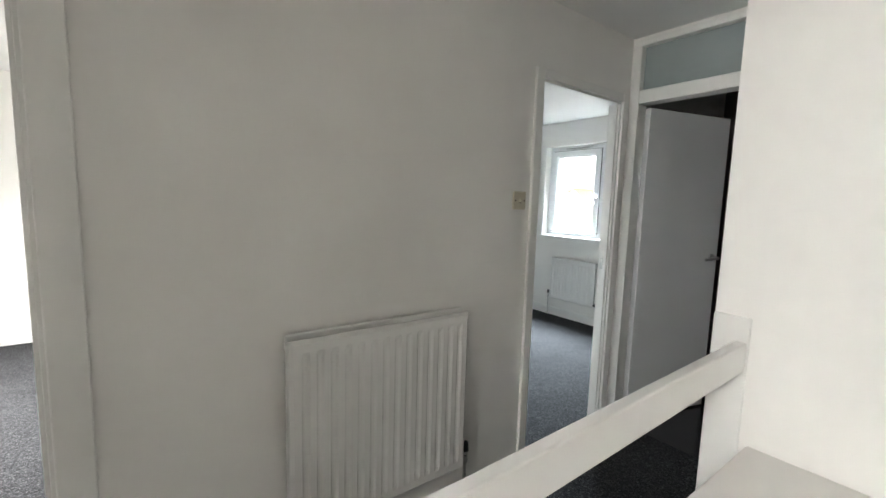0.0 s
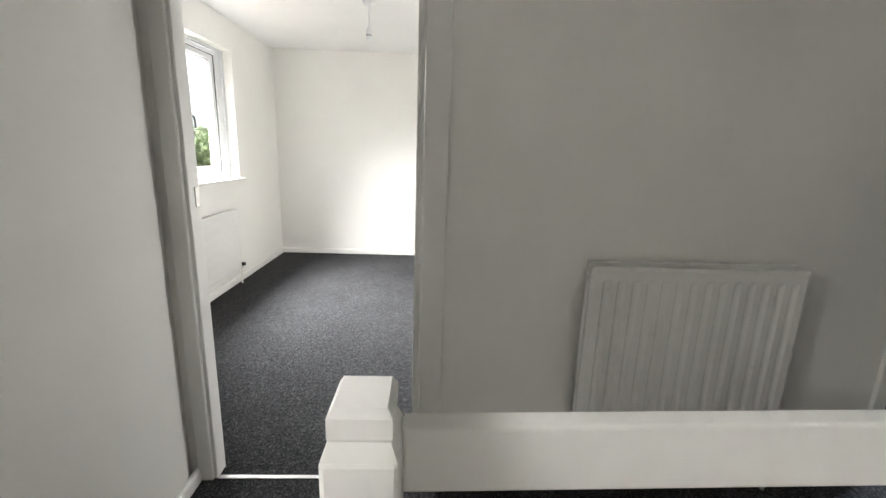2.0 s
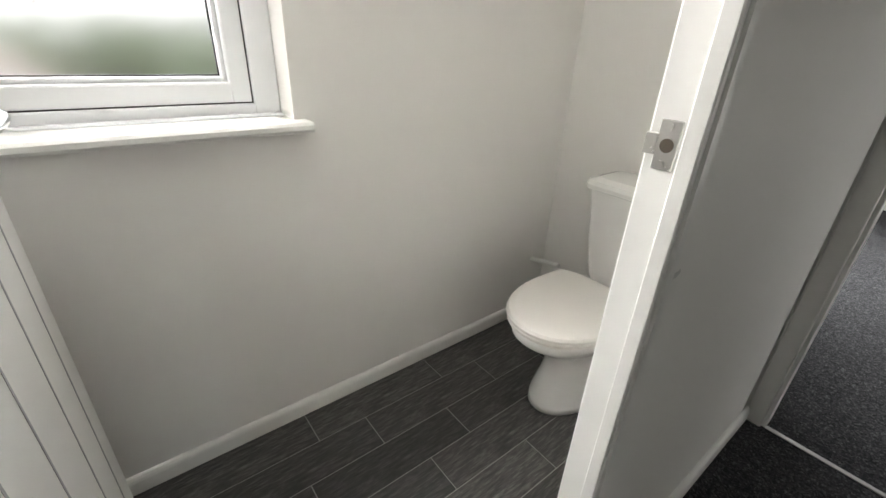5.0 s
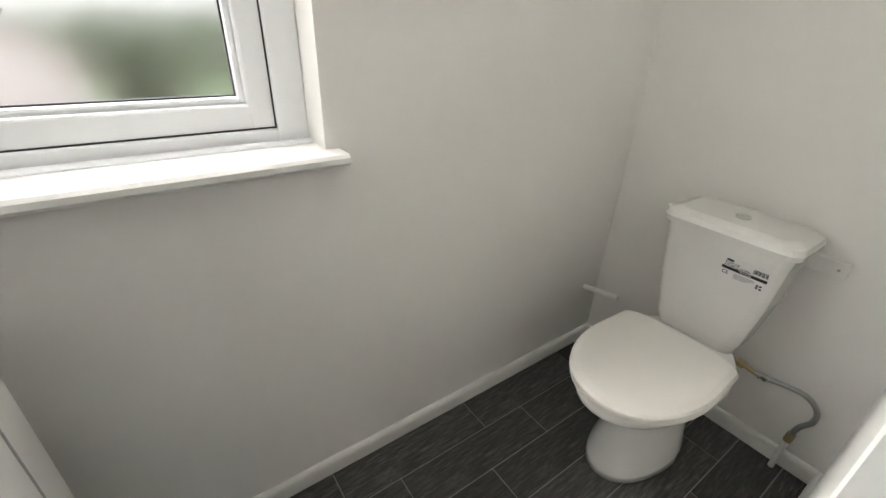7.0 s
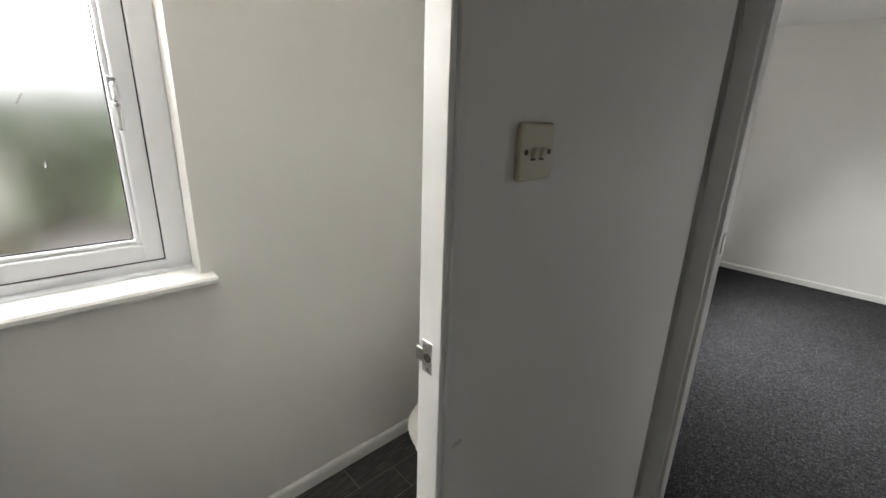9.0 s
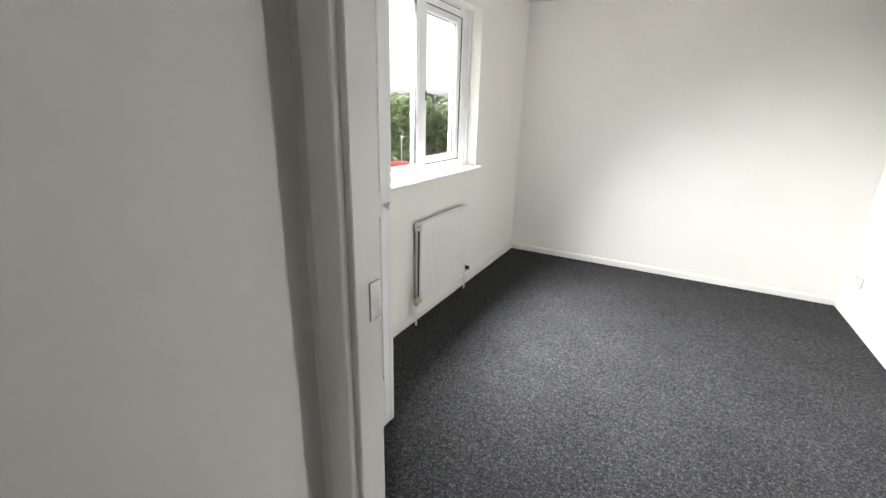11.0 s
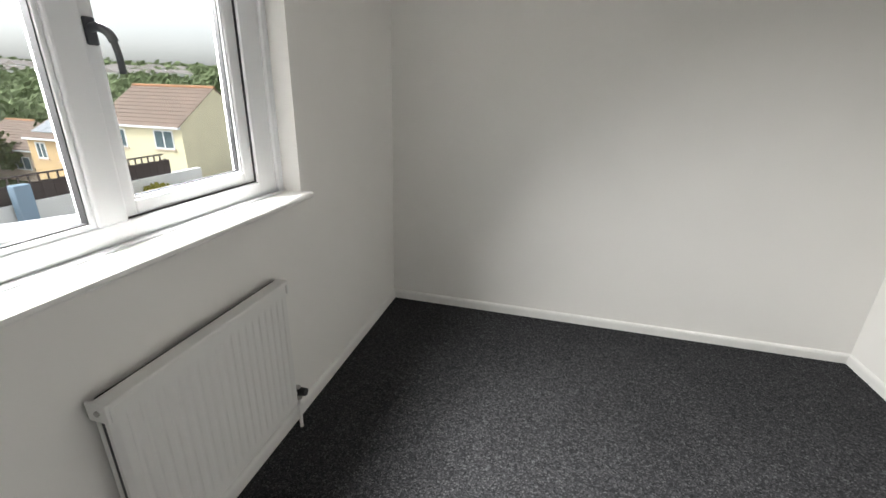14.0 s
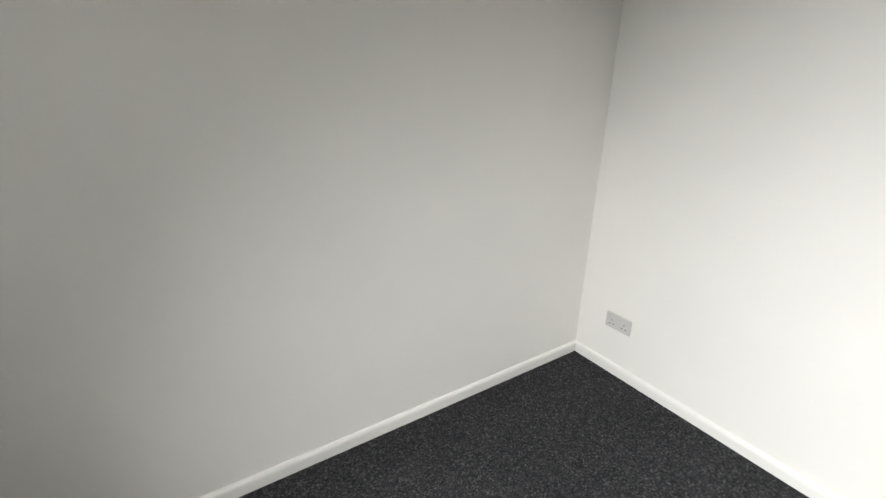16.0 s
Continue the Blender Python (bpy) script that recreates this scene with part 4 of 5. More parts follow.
# ---- toilet ----
def toilet():
    t = thing("toilet", "white close-coupled toilet with the lid down on dark vinyl", "toilet", at=pose(-0.476, -0.094, 0) @ Matrix.Diagonal((0.985, 0.99, 1.0, 1.0)))
    N = 40

    def oval(w, yb, yf, z, flat=0.14, taper=0.17):
        """A D-shaped outline: straight at the back, round at the front."""
        pts = []
        cy = yb - (yb - yf) * 0.42
        for k in range(N):
            a = 2 * math.pi * k / N
            c, s = math.cos(a), math.sin(a)
            x = w / 2 * math.copysign(abs(c) ** 0.92, c)
            if s >= 0:
                y = cy + (yb - cy) * (s ** flat if s > 0 else 0)
                x *= 1.0 - taper * s
            else:
                y = cy + (cy - yf) * s
            pts.append((x, y, z))
        return pts

    pan = bmesh.new()
    prof = [(0.250, -0.10, -0.525, 0.0), (0.246, -0.10, -0.522, 0.025), (0.215, -0.10, -0.500, 0.09), (0.195, -0.09, -0.475, 0.165), (0.210, -0.08, -0.495, 0.225),
            (0.275, -0.06, -0.560, 0.280), (0.335, -0.05, -0.630, 0.330), (0.358, -0.045, -0.657, 0.356), (0.360, -0.04, -0.664, 0.380), (0.345, -0.045, -0.653, 0.386)]
    loft(pan, [ring(pan, oval(w, yb, yf, z, 0.6, 0.5)) for w, yb, yf, z in prof])
    part("pan", pan, M_CERAMIC, t, smooth=True)
    st = bmesh.new()
    loft(st, [ring(st, oval(w, yb, yf, z)) for w, yb, yf, z in ((0.360, -0.235, -0.662, 0.387), (0.368, -0.231, -0.668, 0.392), (0.368, -0.231, -0.668, 0.400), (0.360, -0.235, -0.662, 0.405))])
    part("seat_ring", st, M_SEAT, t)
    ld = bmesh.new()
    loft(ld, [ring(ld, oval(w, yb, yf, z)) for w, yb, yf, z in ((0.362, -0.230, -0.666, 0.407), (0.374, -0.226, -0.674, 0.412), (0.374, -0.226, -0.674, 0.420), (0.364, -0.231, -0.666, 0.4275), (0.33, -0.245, -0.644, 0.430))])
    part("lid", ld, M_SEAT, t, "closed off-white lid")

    def rrect(w, yb, yf, z, r=0.035):
        pts = []
        for cx, cy, a0 in ((w / 2 - r, yb - r * 0.3, 0), (-w / 2 + r, yb - r * 0.3, 90), (-w / 2 + r, yf + r, 180), (w / 2 - r, yf + r, 270)):
            for k in range(7):
                a = radians(a0 + 90 * k / 6)
                ry = r * 0.3 if a0 < 180 else r
                pts.append((cx + r * math.cos(a), cy + ry * math.sin(a), z))
        return pts

    ci = bmesh.new()
    loft(ci, [ring(ci, rrect(w, -0.018, yf, z)) for w, yf, z in ((0.235, -0.165, 0.384), (0.255, -0.172, 0.420), (0.300, -0.182, 0.56), (0.325, -0.192, 0.70), (0.338, -0.196, 0.740))])
    bmesh.ops.translate(ci, vec=(-0.006, 0.006, 0), verts=ci.verts)
    part("cistern", ci, M_CERAMIC, t, smooth=False)
    cl = bmesh.new()
    loft(cl, [ring(cl, rrect(w, -0.012, yf, z, 0.04)) for w, yf, z in ((0.340, -0.196, 0.740), (0.362, -0.208, 0.745), (0.366, -0.210, 0.760), (0.356, -0.204, 0.775), (0.30, -0.175, 0.785))])
    bmesh.ops.translate(cl, vec=(-0.006, 0.006, 0), verts=cl.verts)
    lid = part("cistern_lid", cl, M_CERAMIC, t)
    part("flush_button", cyl(bmesh.new(), (-0.006, -0.099, 0.7845), (-0.006, -0.099, 0.790), 0.020, n=24), M_CHROME, lid, "round chrome dual flush button")
    # paper label on the sloping front
    lb = thing_part_label(t)
    return t


def lettering(text, size, thick=0.0004):
    """Flat letters in the x-z plane, reading along +x from the origin, facing -y."""
    cu = bpy.data.curves.new("lettering", "FONT")
    cu.body, cu.size, cu.extrude, cu.resolution_u = text, size, thick, 2
    ob = bpy.data.objects.new("lettering", cu)
    me = bpy.data.meshes.new_from_object(ob)
    bm = bmesh.new()
    bm.from_mesh(me)
    bpy.data.objects.remove(ob)
    bpy.data.curves.remove(cu)
    bpy.data.meshes.remove(me)
    bmesh.ops.rotate(bm, verts=bm.verts, cent=(0, 0, 0), matrix=Matrix.Rotation(radians(90), 3, "X"))
    return bm


def thing_part_label(t):
    """Sticker lying on the cistern's front: barcode, black band and small print."""
    slope = math.atan2(0.196 - 0.182, 0.752 - 0.56)
    m = Matrix.Translation((0.074, -0.1918, 0.668)) @ Matrix.Rotation(slope * 1.05, 4, "X")

    def put(bm, x=0.0, z=0.0):
        bmesh.ops.translate(bm, vec=(x, -0.0005, z), verts=bm.verts)
        bmesh.ops.transform(bm, matrix=m, verts=bm.verts)
        return bm

    lab = part("paper_label", put(boxed(-0.058, 0.058, 0.0004, 0.0012, -0.034, 0.034, bevel=0.0002)), M_PAPER, t, "small printed paper label")
    part("black_band", put(boxed(-0.057, 0.057, -0.0002, 0.0006, -0.0035, 0.0055)), M_INK, lab)
    part("lettering", put(lettering("WHITE", 0.0098), -0.012, -0.0022 + 0.0), M_PAPER, lab)
    part("lettering", put(lettering("BQPC0948", 0.0080), -0.052, 0.0145), M_INK, lab)
    part("lettering", put(lettering("BODMIN CC CISTERN", 0.0066), -0.052, 0.0075), M_INK, lab)
    part("lettering", put(lettering("CE", 0.0150), -0.054, -0.0185), M_INK, lab)
    part("mark", put(boxed(-0.050, -0.032, -0.0006, 0.0002, 0.0225, 0.0285)), M_INK, lab)
    for k, (a, b) in enumerate(((-0.022, 0.028), (-0.022, 0.030), (-0.022, 0.020), (-0.022, 0.012))):
        z = -0.010 - 0.0042 * k
        part("print_line", put(boxed(a, b, -0.0006, 0.0002, z - 0.0010, z + 0.0010)), M_GREYINK, lab)
    for k in range(12):
        x = 0.020 + k * 0.0030
        part("barcode_bar", put(boxed(x, x + (0.0021 if k % 3 else 0.0011), -0.0006, 0.0002, 0.0115, 0.0245)), M_INK, lab)
    for dx, dz in ((0.036, -0.018), (0.044, -0.018), (0.036, -0.025), (0.045, -0.026)):
        part("mark", put(boxed(dx, dx + 0.006, -0.0006, 0.0002, dz - 0.002, dz + 0.003)), M_INK, lab)
    return lab


toilet()

pb = thing("pipe_stub", "short white overflow pipe stub beside the toilet", "pipe")
part("tube", cyl(bmesh.new(), (-0.945, -0.158, 0.287), (-0.789, -0.162, 0.318), 0.011), M_GLOSS, pb)
hs = thing("supply_hose", "braided steel supply hose feeding the toilet", "hose")
part("hose", tube(bmesh.new(), [(-0.281, -0.122, 0.299), (-0.228, -0.122, 0.310), (-0.179, -0.122, 0.312), (-0.143, -0.121, 0.283), (-0.138, -0.119, 0.240), (-0.158, -0.116, 0.197), (-0.164, -0.112, 0.155)], 0.0080, 12), M_BRAID, hs, smooth=True)
part("inlet_pipe", cyl(bmesh.new(), (-0.385, -0.130, 0.312), (-0.300, -0.122, 0.296), 0.0075), M_BRASS, hs, "short copper inlet pipe")
part("inlet_nut", cyl(bmesh.new(), (-0.366, -0.128, 0.308), (-0.342, -0.126, 0.304), 0.014, n=6), M_BRASS, hs, "brass nut under the cistern")
part("isolating_valve", cyl(cyl(bmesh.new(), (-0.310, -0.122, 0.297), (-0.270, -0.122, 0.301), 0.009), (-0.300, -0.122, 0.297), (-0.278, -0.122, 0.300), 0.013, n=6), M_STEEL, hs, "steel compression valve")
part("elbow", cyl(bmesh.new(), (-0.164, -0.112, 0.160), (-0.166, -0.110, 0.125), 0.012, n=6), M_BRASS, hs)
part("tail_pipe", cyl(bmesh.new(), (-0.166, -0.110, 0.130), (-0.168, -0.108, -0.002), 0.0085), M_GLOSS, hs)
bk = thing("wall_batten", "white fixing batten behind the cistern", "batten")
part("board", boxed(-0.745, -0.237, -0.089, -0.0705, 0.668, 0.716, bevel=0.002), M_GLOSS, bk)
for bx in (-0.728, -0.256):
    part("screw", cyl(bmesh.new(), (bx, -0.0905, 0.692), (bx, -0.0885, 0.692), 0.004, n=10), M_STEEL, bk)


# ---- ceiling pendant ----
def pendant():
    p = thing("pendant_light", "bare white pendant lamp holder on a short flex", "pendant light")
    x, y = 0.384, 2.10
    rs = bmesh.new()
    cyl(rs, (x, y, H), (x, y, H - 0.012), 0.050, 0.047, n=28)
    cyl(rs, (x, y, H - 0.012), (x, y, H - 0.030), 0.042, 0.022, n=28)
    part("ceiling_rose", rs, M_PVC, p)
    part("flex", cyl(bmesh.new(), (x, y, H - 0.03), (x, y, 2.20), 0.0035, n=8), M_PVC, p)
    hd = bmesh.new()
    cyl(hd, (x, y, 2.205), (x, y, 2.175), 0.010, 0.018, n=20)
    cyl(hd, (x, y, 2.175), (x, y, 2.135), 0.019, 0.019, n=20)
    part("lamp_holder", hd, M_PVC, p)
    part("collar", cyl(bmesh.new(), (x, y, 2.150), (x, y, 2.140), 0.0205, 0.0205, n=20), M_GREYSEAM, p)
    part("shade_ring", cyl(bmesh.new(), (x, y, 2.135), (x, y, 2.105), 0.0195, 0.017, n=20), M_PVC, p)
    return p


pendant()


# ---- outside ----
GZ = -2.67


def ground_height(x, y):
    """Yard level by the house, falling behind the fence into a valley, rising to far hills."""
    r = math.hypot(x, y)
    z = GZ
    if x < -14.9:
        z -= min(1.0, (-14.9 - x) / 9.0) * 3.4
    hill = max(0.0, (r - 70.0) / 330.0)
    far = 7.5 * min(1.0, hill) ** 0.8
    if y > 0 and x < 40:
        far += 7.0 * min(1.0, max(0.0, (r - 120.0) / 280.0)) * (0.5 + 0.5 * math.tanh(y / 220.0))
    z += far + 2.2 * min(1.0, hill) * noise.noise(Vector((x * 0.006, y * 0.006, 0.3)))
    return z


def ground_material():
    p = Mat("ground_cover", (0.09, 0.09, 0.085), 0.9)
    sep = p.t.nodes.new("ShaderNodeSeparateXYZ")
    p.link(p.co, sep.inputs[0])
    yard = p.ramp(p.noise(1.2, 6.0, 0.6), [(0.3, (0.19, 0.185, 0.175)), (0.7, (0.27, 0.26, 0.25))])
    grass = p.ramp(p.noise(0.06, 5.0, 0.6), [(0.35, (0.045, 0.075, 0.020)), (0.65, (0.085, 0.115, 0.035))])
    edge = p.node("ShaderNodeMath")
    edge.operation = "LESS_THAN"
    edge.inputs[1].default_value = -34.0
    p.link(sep.outputs["X"], edge.inputs[0])
    red = p.node("ShaderNodeMath")
    red.operation = "LESS_THAN"
    red.inputs[1].default_value = 6.0
    p.link(sep.outputs["Y"], red.inputs[0])
    brick = p.ramp(p.noise(2.5, 5.0, 0.6), [(0.3, (0.22, 0.13, 0.10)), (0.7, (0.34, 0.22, 0.17))])
    p.color(p.mix(edge.outputs[0], p.mix(red.outputs[0], yard, brick), grass))
    p.bump(p.noise(25.0, 5.0), 0.3, 0.02)
    return p.m


def ground():
    bm = bmesh.new()
    rad = [0, 4, 8, 12, 14.8, 15.1, 17, 20, 24, 30, 40, 55, 75, 100, 130, 170, 220, 280, 340, 420, 560, 900, 2500]
    n = 96
    rows = []
    for r in rad:
        row = []
        for k in range(n):
            a = 2 * math.pi * k / n
            x, y = r * math.cos(a), r * math.sin(a)
            row.append(bm.verts.new((x, y, ground_height(x, y) if r < 800 else 3.0)))
        rows.append(row)
    for a, b in zip(rows[1:], rows[2:]):
        for k in range(n):
            bm.faces.new((a[k], a[(k + 1) % n], b[(k + 1) % n], b[k]))
    bm.faces.new(rows[1])
    for v in rows[0]:
        bm.verts.remove(v)
    return structure("ground", bm, ground_material(), "grey yard falling away to green valley and hills", "ground", smooth=True)


ground()


def leaf_material(name, dark, light):
    p = Mat(name, dark, 0.85, 0.0, 0.2)
    geo = p.t.nodes.new("ShaderNodeNewGeometry")
    tone = p.ramp(geo.outputs["Random Per Island"], [(0.0, dark), (1.0, light)])
    p.color(p.mix(0.35, tone, p.ramp(p.noise(0.9, 4.0), [(0.35, dark), (0.65, light)])))
    return p.m


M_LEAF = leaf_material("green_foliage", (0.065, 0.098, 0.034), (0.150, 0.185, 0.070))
# Far leaves are mixed paler, so distance haze sits in their colour.
M_LEAF_FAR = leaf_material("haze_paled_green_foliage", (0.150, 0.190, 0.095), (0.235, 0.285, 0.150))
M_LEAF_DARK = leaf_material("deep_green_foliage", (0.045, 0.070, 0.028), (0.095, 0.125, 0.050))
M_LEAF_GOLD = leaf_material("golden_shrub_foliage", (0.16, 0.16, 0.02), (0.36, 0.33, 0.05))
M_BARK = paint("brown_bark", (0.08, 0.06, 0.045), 0.9, 0.5, 12.0, 0.2)
M_YELLOW = paint("pale_yellow_render", (0.72, 0.66, 0.46), 0.85, 0.3, 30.0, 0.05)
M_ORANGE = paint("ochre_render", (0.62, 0.44, 0.24), 0.85, 0.3, 30.0, 0.06)
M_PINKISH = paint("beige_render", (0.58, 0.47, 0.38), 0.85, 0.3, 30.0, 0.06)
M_WHITEWALL = paint("white_render", (0.80, 0.79, 0.76), 0.85, 0.3, 30.0, 0.05)
M_BLUEWALL = paint("pale_blue_render", (0.55, 0.63, 0.72), 0.85, 0.3, 30.0, 0.05)
M_TILE = paint("brown_roof_tile", (0.20, 0.145, 0.115), 0.8, 0.4, 8.0, 0.18)
M_GREYROOF = paint("weathered_grey_roof", (0.30, 0.27, 0.255), 0.85, 0.3, 8.0, 0.2)
M_RIDGE = paint("terracotta_ridge", (0.40, 0.20, 0.10), 0.8, 0.4, 8.0, 0.15)
M_SOLAR = paint("pale_solar_panel", (0.25, 0.275, 0.30), 0.30, 0.0, 8.0, 0.08)
M_DARKPANE = Mat("far_window_glass", (0.10, 0.14, 0.16), 0.05).m
M_FENCE = paint("dark_brown_fence", (0.055, 0.038, 0.034), 0.85, 0.4, 14.0, 0.25)
M_BLUEPOST = paint("blue_grey_post", (0.22, 0.31, 0.40), 0.7, 0.2, 14.0, 0.1)
M_CARPAINT = paint("white_car_paint", (0.80, 0.80, 0.80), 0.15, 0.0, 5.0, 0.01)
M_CARGLASS = Mat("car_glass", (0.03, 0.035, 0.04), 0.03).m
M_TYRE = Mat("tyre_rubber", (0.02, 0.02, 0.02), 0.8).m
M_RED = Mat("red_paint", (0.55, 0.03, 0.04), 0.3).m
M_CHEVRON = Mat("yellow_chevron", (0.75, 0.60, 0.05), 0.4).m


def clump(verts, faces, c, r, rnd, squash=0.8):
    """One ragged leaf clump: crossed, bent leaf-like quads round a centre."""
    base = len(verts)
    for _ in range(5):
        d = Vector((rnd.gauss(0, 1), rnd.gauss(0, 1), rnd.gauss(0, 0.7))).normalized()
        u = d.orthogonal().normalized()
        v = d.cross(u)
        o = Vector(c) + Vector((rnd.uniform(-1, 1), rnd.uniform(-1, 1), rnd.uniform(-1, 1) * squash)) * r * 0.5
        s = r * rnd.uniform(0.5, 0.95)
        b = len(verts)
        verts += [tuple(o - u * s), tuple(o + v * s * 0.6 + d * s * 0.2), tuple(o + u * s), tuple(o - v * s * 0.6 + d * s * 0.15)]
        faces.append((b, b + 1, b + 2, b + 3))
    return base


def mesh_from(name, verts, faces, mat):
    me = bpy.data.meshes.new(name)
    me.from_pydata(verts, [], faces)
    me.materials.append(mat)
    return me


def tree(x, y, h, spread, mat, seed, label, base=None):
    rnd = random.Random(seed)
    z = ground_height(x, y) if base is None else base
    t = thing("tree", label, "tree", at=pose(x, y, z))
    bm = bmesh.new()
    cyl(bm, (0, 0, -0.3), (0.1, 0.05, h * 0.55), h * 0.035, h * 0.015, n=10)
    for k in range(6):
        a = k * 1.05 + rnd.random()
        cyl(bm, (0.05, 0.02, h * (0.25 + 0.05 * k)), (math.cos(a) * spread * 0.6, math.sin(a) * spread * 0.6, h * (0.5 + 0.06 * k)), h * 0.012, h * 0.004, n=6)
    part("trunk", bm, M_BARK, t)
    vs, fs = [], []
    lobes = [(Vector((rnd.uniform(-0.55, 0.55) * spread, rnd.uniform(-0.55, 0.55) * spread, h * rnd.uniform(0.35, 0.88))), spread * rnd.uniform(0.30, 0.52)) for _ in range(14)]
    for c, r in lobes:
        for _ in range(55):
            d = Vector((rnd.gauss(0, 1), rnd.gauss(0, 1), rnd.gauss(0, 1))).normalized()
            clump(vs, fs, c + d * r * rnd.uniform(0.6, 1.05), spread * 0.085, rnd)
    ob = new("crown", mesh_from("crown", vs, fs, mat))
    ob.parent = t
    return t


def at_bearing(az, d):
    """A place outside the front window: degrees from straight out, metres away."""
    return 0.1 - d * math.cos(radians(az)), 0.78 + d * math.sin(radians(az))


def gable_house(name, label, x0, x1, y0, y1, zb, ze, zr, mat, windows, side="y0", solar=None, ridge_along="x", lap=True):
    """A house whose ridge runs along x; windows: (x_from, x_to, z_from, z_to, lights) on the facade y0."""
    h = thing(name, label, "house")
    ym = (y0 + y1) / 2
    bm = bmesh.new()
    a = ring(bm, [(x0, y0, zb), (x0, y1, zb), (x0, y1, ze), (x0, ym, zr), (x0, y0, ze)])
    b = ring(bm, [(x1, y0, zb), (x1, y1, zb), (x1, y1, ze), (x1, ym, zr), (x1, y0, ze)])
    loft(bm, [a, b])
    part("wall", bm, mat, h)
    rise, run = zr - ze, ym - y0
    n = 11
    for s in (-1, 1):
        rf = bmesh.new()
        for k in range(n):
            f0, f1 = k / n, (k + 1) / n
            y_a, z_a = ym + s * (run + 0.25) * (1 - f0), ze - 0.25 * rise / run + (rise + 0.25 * rise / run) * f0
            y_b, z_b = ym + s * (run + 0.25) * (1 - f1), ze - 0.25 * rise / run + (rise + 0.25 * rise / run) * f1
            p = [(y_a, z_a + 0.115), (y_a, z_a + 0.05), (y_b, z_b + 0.05), (y_b, z_b + 0.075)]
            loft(rf, [ring(rf, [(x, y, z) for y, z in p]) for x in (x0 - 0.05, x1 + 0.06)])
        part("roof_slope", rf, M_TILE, h, "brown concrete roof tiles in courses")
    part("ridge", cyl(bmesh.new(), (x0 - 0.05, ym, zr + 0.08), (x1 + 0.06, ym, zr + 0.08), 0.10, n=8), M_RIDGE, h, "terracotta ridge tiles")
    part("gutter", boxed(x0, x1 + 0.05, y0 - 0.30, y0 - 0.20, ze - 0.20, ze - 0.08, bevel=0.02), M_PVC, h)
    part("fascia", boxed(x0, x1, y0 - 0.20, y0 - 0.02, ze - 0.22, ze - 0.04), M_PVC, h)
    for a, b, c, d, k in windows:
        fm = bmesh.new()
        box(fm, a, b, y0 - 0.03, y0 + 0.02, c, c + 0.08)
        box(fm, a, b, y0 - 0.03, y0 + 0.02, d - 0.08, d)
        for i in range(k + 1):
            xx = a + (b - a - 0.08) * i / k
            box(fm, xx, xx + 0.08, y0 - 0.034, y0 + 0.02, c, d)
        w = part("window", fm, M_PVC, h)
        part("pane", boxed(a + 0.02, b - 0.02, y0 - 0.012, y0 + 0.01, c + 0.02, d - 0.02), M_DARKPANE, w)
        part("sill", boxed(a - 0.08, b + 0.08, y0 - 0.10, y0, c - 0.08, c), M_PINKISH, w)
    if solar:
        f0, f1, xa, xb = solar
        sp = bmesh.new()
        nx, nz = 4, 3
        for i in range(nx):
            for k in range(nz):
                fa, fb = f0 + (f1 - f0) * k / nz + 0.008, f0 + (f1 - f0) * (k + 1) / nz - 0.008
                xs0, xs1 = xa + (xb - xa) * i / nx + 0.02, xa + (xb - xa) * (i + 1) / nx - 0.02
                pts = [(y0 + run * fa, ze + rise * fa + 0.16), (y0 + run * fb, ze + rise * fb + 0.16), (y0 + run * fb, ze + rise * fb + 0.11), (y0 + run * fa, ze + rise * fa + 0.11)]
                loft(sp, [ring(sp, [(x, y, z) for y, z in pts]) for x in (xs0, xs1)])
        part("solar_panels", sp, M_SOLAR, h, "bank of pale reflective solar panels")
    return h


gable_house("house", "pale yellow rendered house with a brown tiled gable roof", -27.16, -20.96, 22.15, 28.25, -6.6, -1.0, 1.05, M_YELLOW,
            [(-26.1, -25.1, -2.45, -1.35, 2), (-23.0, -21.6, -2.40, -1.30, 2), (-23.2, -21.6, -5.0, -3.8, 2), (-26.4, -25.2, -5.0, -3.8, 2)])
gable_house("house", "ochre rendered house with solar panels on its roof", -31.6, -27.25, 21.0, 27.0, -7.4, -2.0, -0.42, M_ORANGE,
            [(-31.0, -30.2, -3.35, -2.35, 2), (-29.3, -27.9, -3.45, -2.40, 3), (-31.0, -30.0, -5.9, -4.9, 2)], solar=(0.06, 0.95, -31.4, -27.9))
gable_house("house", "beige terraced house with a brown roof farther down", -44.0, -35.5, 24.5, 31.0, -9.0, -3.6, -2.0, M_PINKISH,
            [(-43.0, -41.5, -5.2, -4.2, 2), (-39.0, -37.5, -5.2, -4.2, 2)])
gable_house("house", "pale blue house with a dark extension", -47.0, -39.0, 18.2, 22.6, -9.0, -1.6, -0.3, M_BLUEWALL,
            [(-45.5, -44.0, -4.0, -2.8, 2), (-42.0, -40.5, -4.0, -2.8, 2)])
# neighbour behind the rear window
nx, ny = 47.0, 31.5
gable_house("house", "white gabled house with a brown roof behind the rear garden", nx - 9, nx + 6, ny - 9.0, ny - 3.0, -5.5, 0.6, 2.9, M_WHITEWALL, [])
hb = thing("house", "white house gable end with a brown roof behind the garden", "house")
bm = bmesh.new()
hx, hy = 42.5, 30.0
loft(bm, [ring(bm, [(x, hy - 3.4, -5.5), (x, hy + 3.4, -5.5), (x, hy + 3.4, 0.75), (x, hy, 3.05), (x, hy - 3.4, 0.75)]) for x in (hx, hx + 9)])
part("wall", bm, M_WHITEWALL, hb)
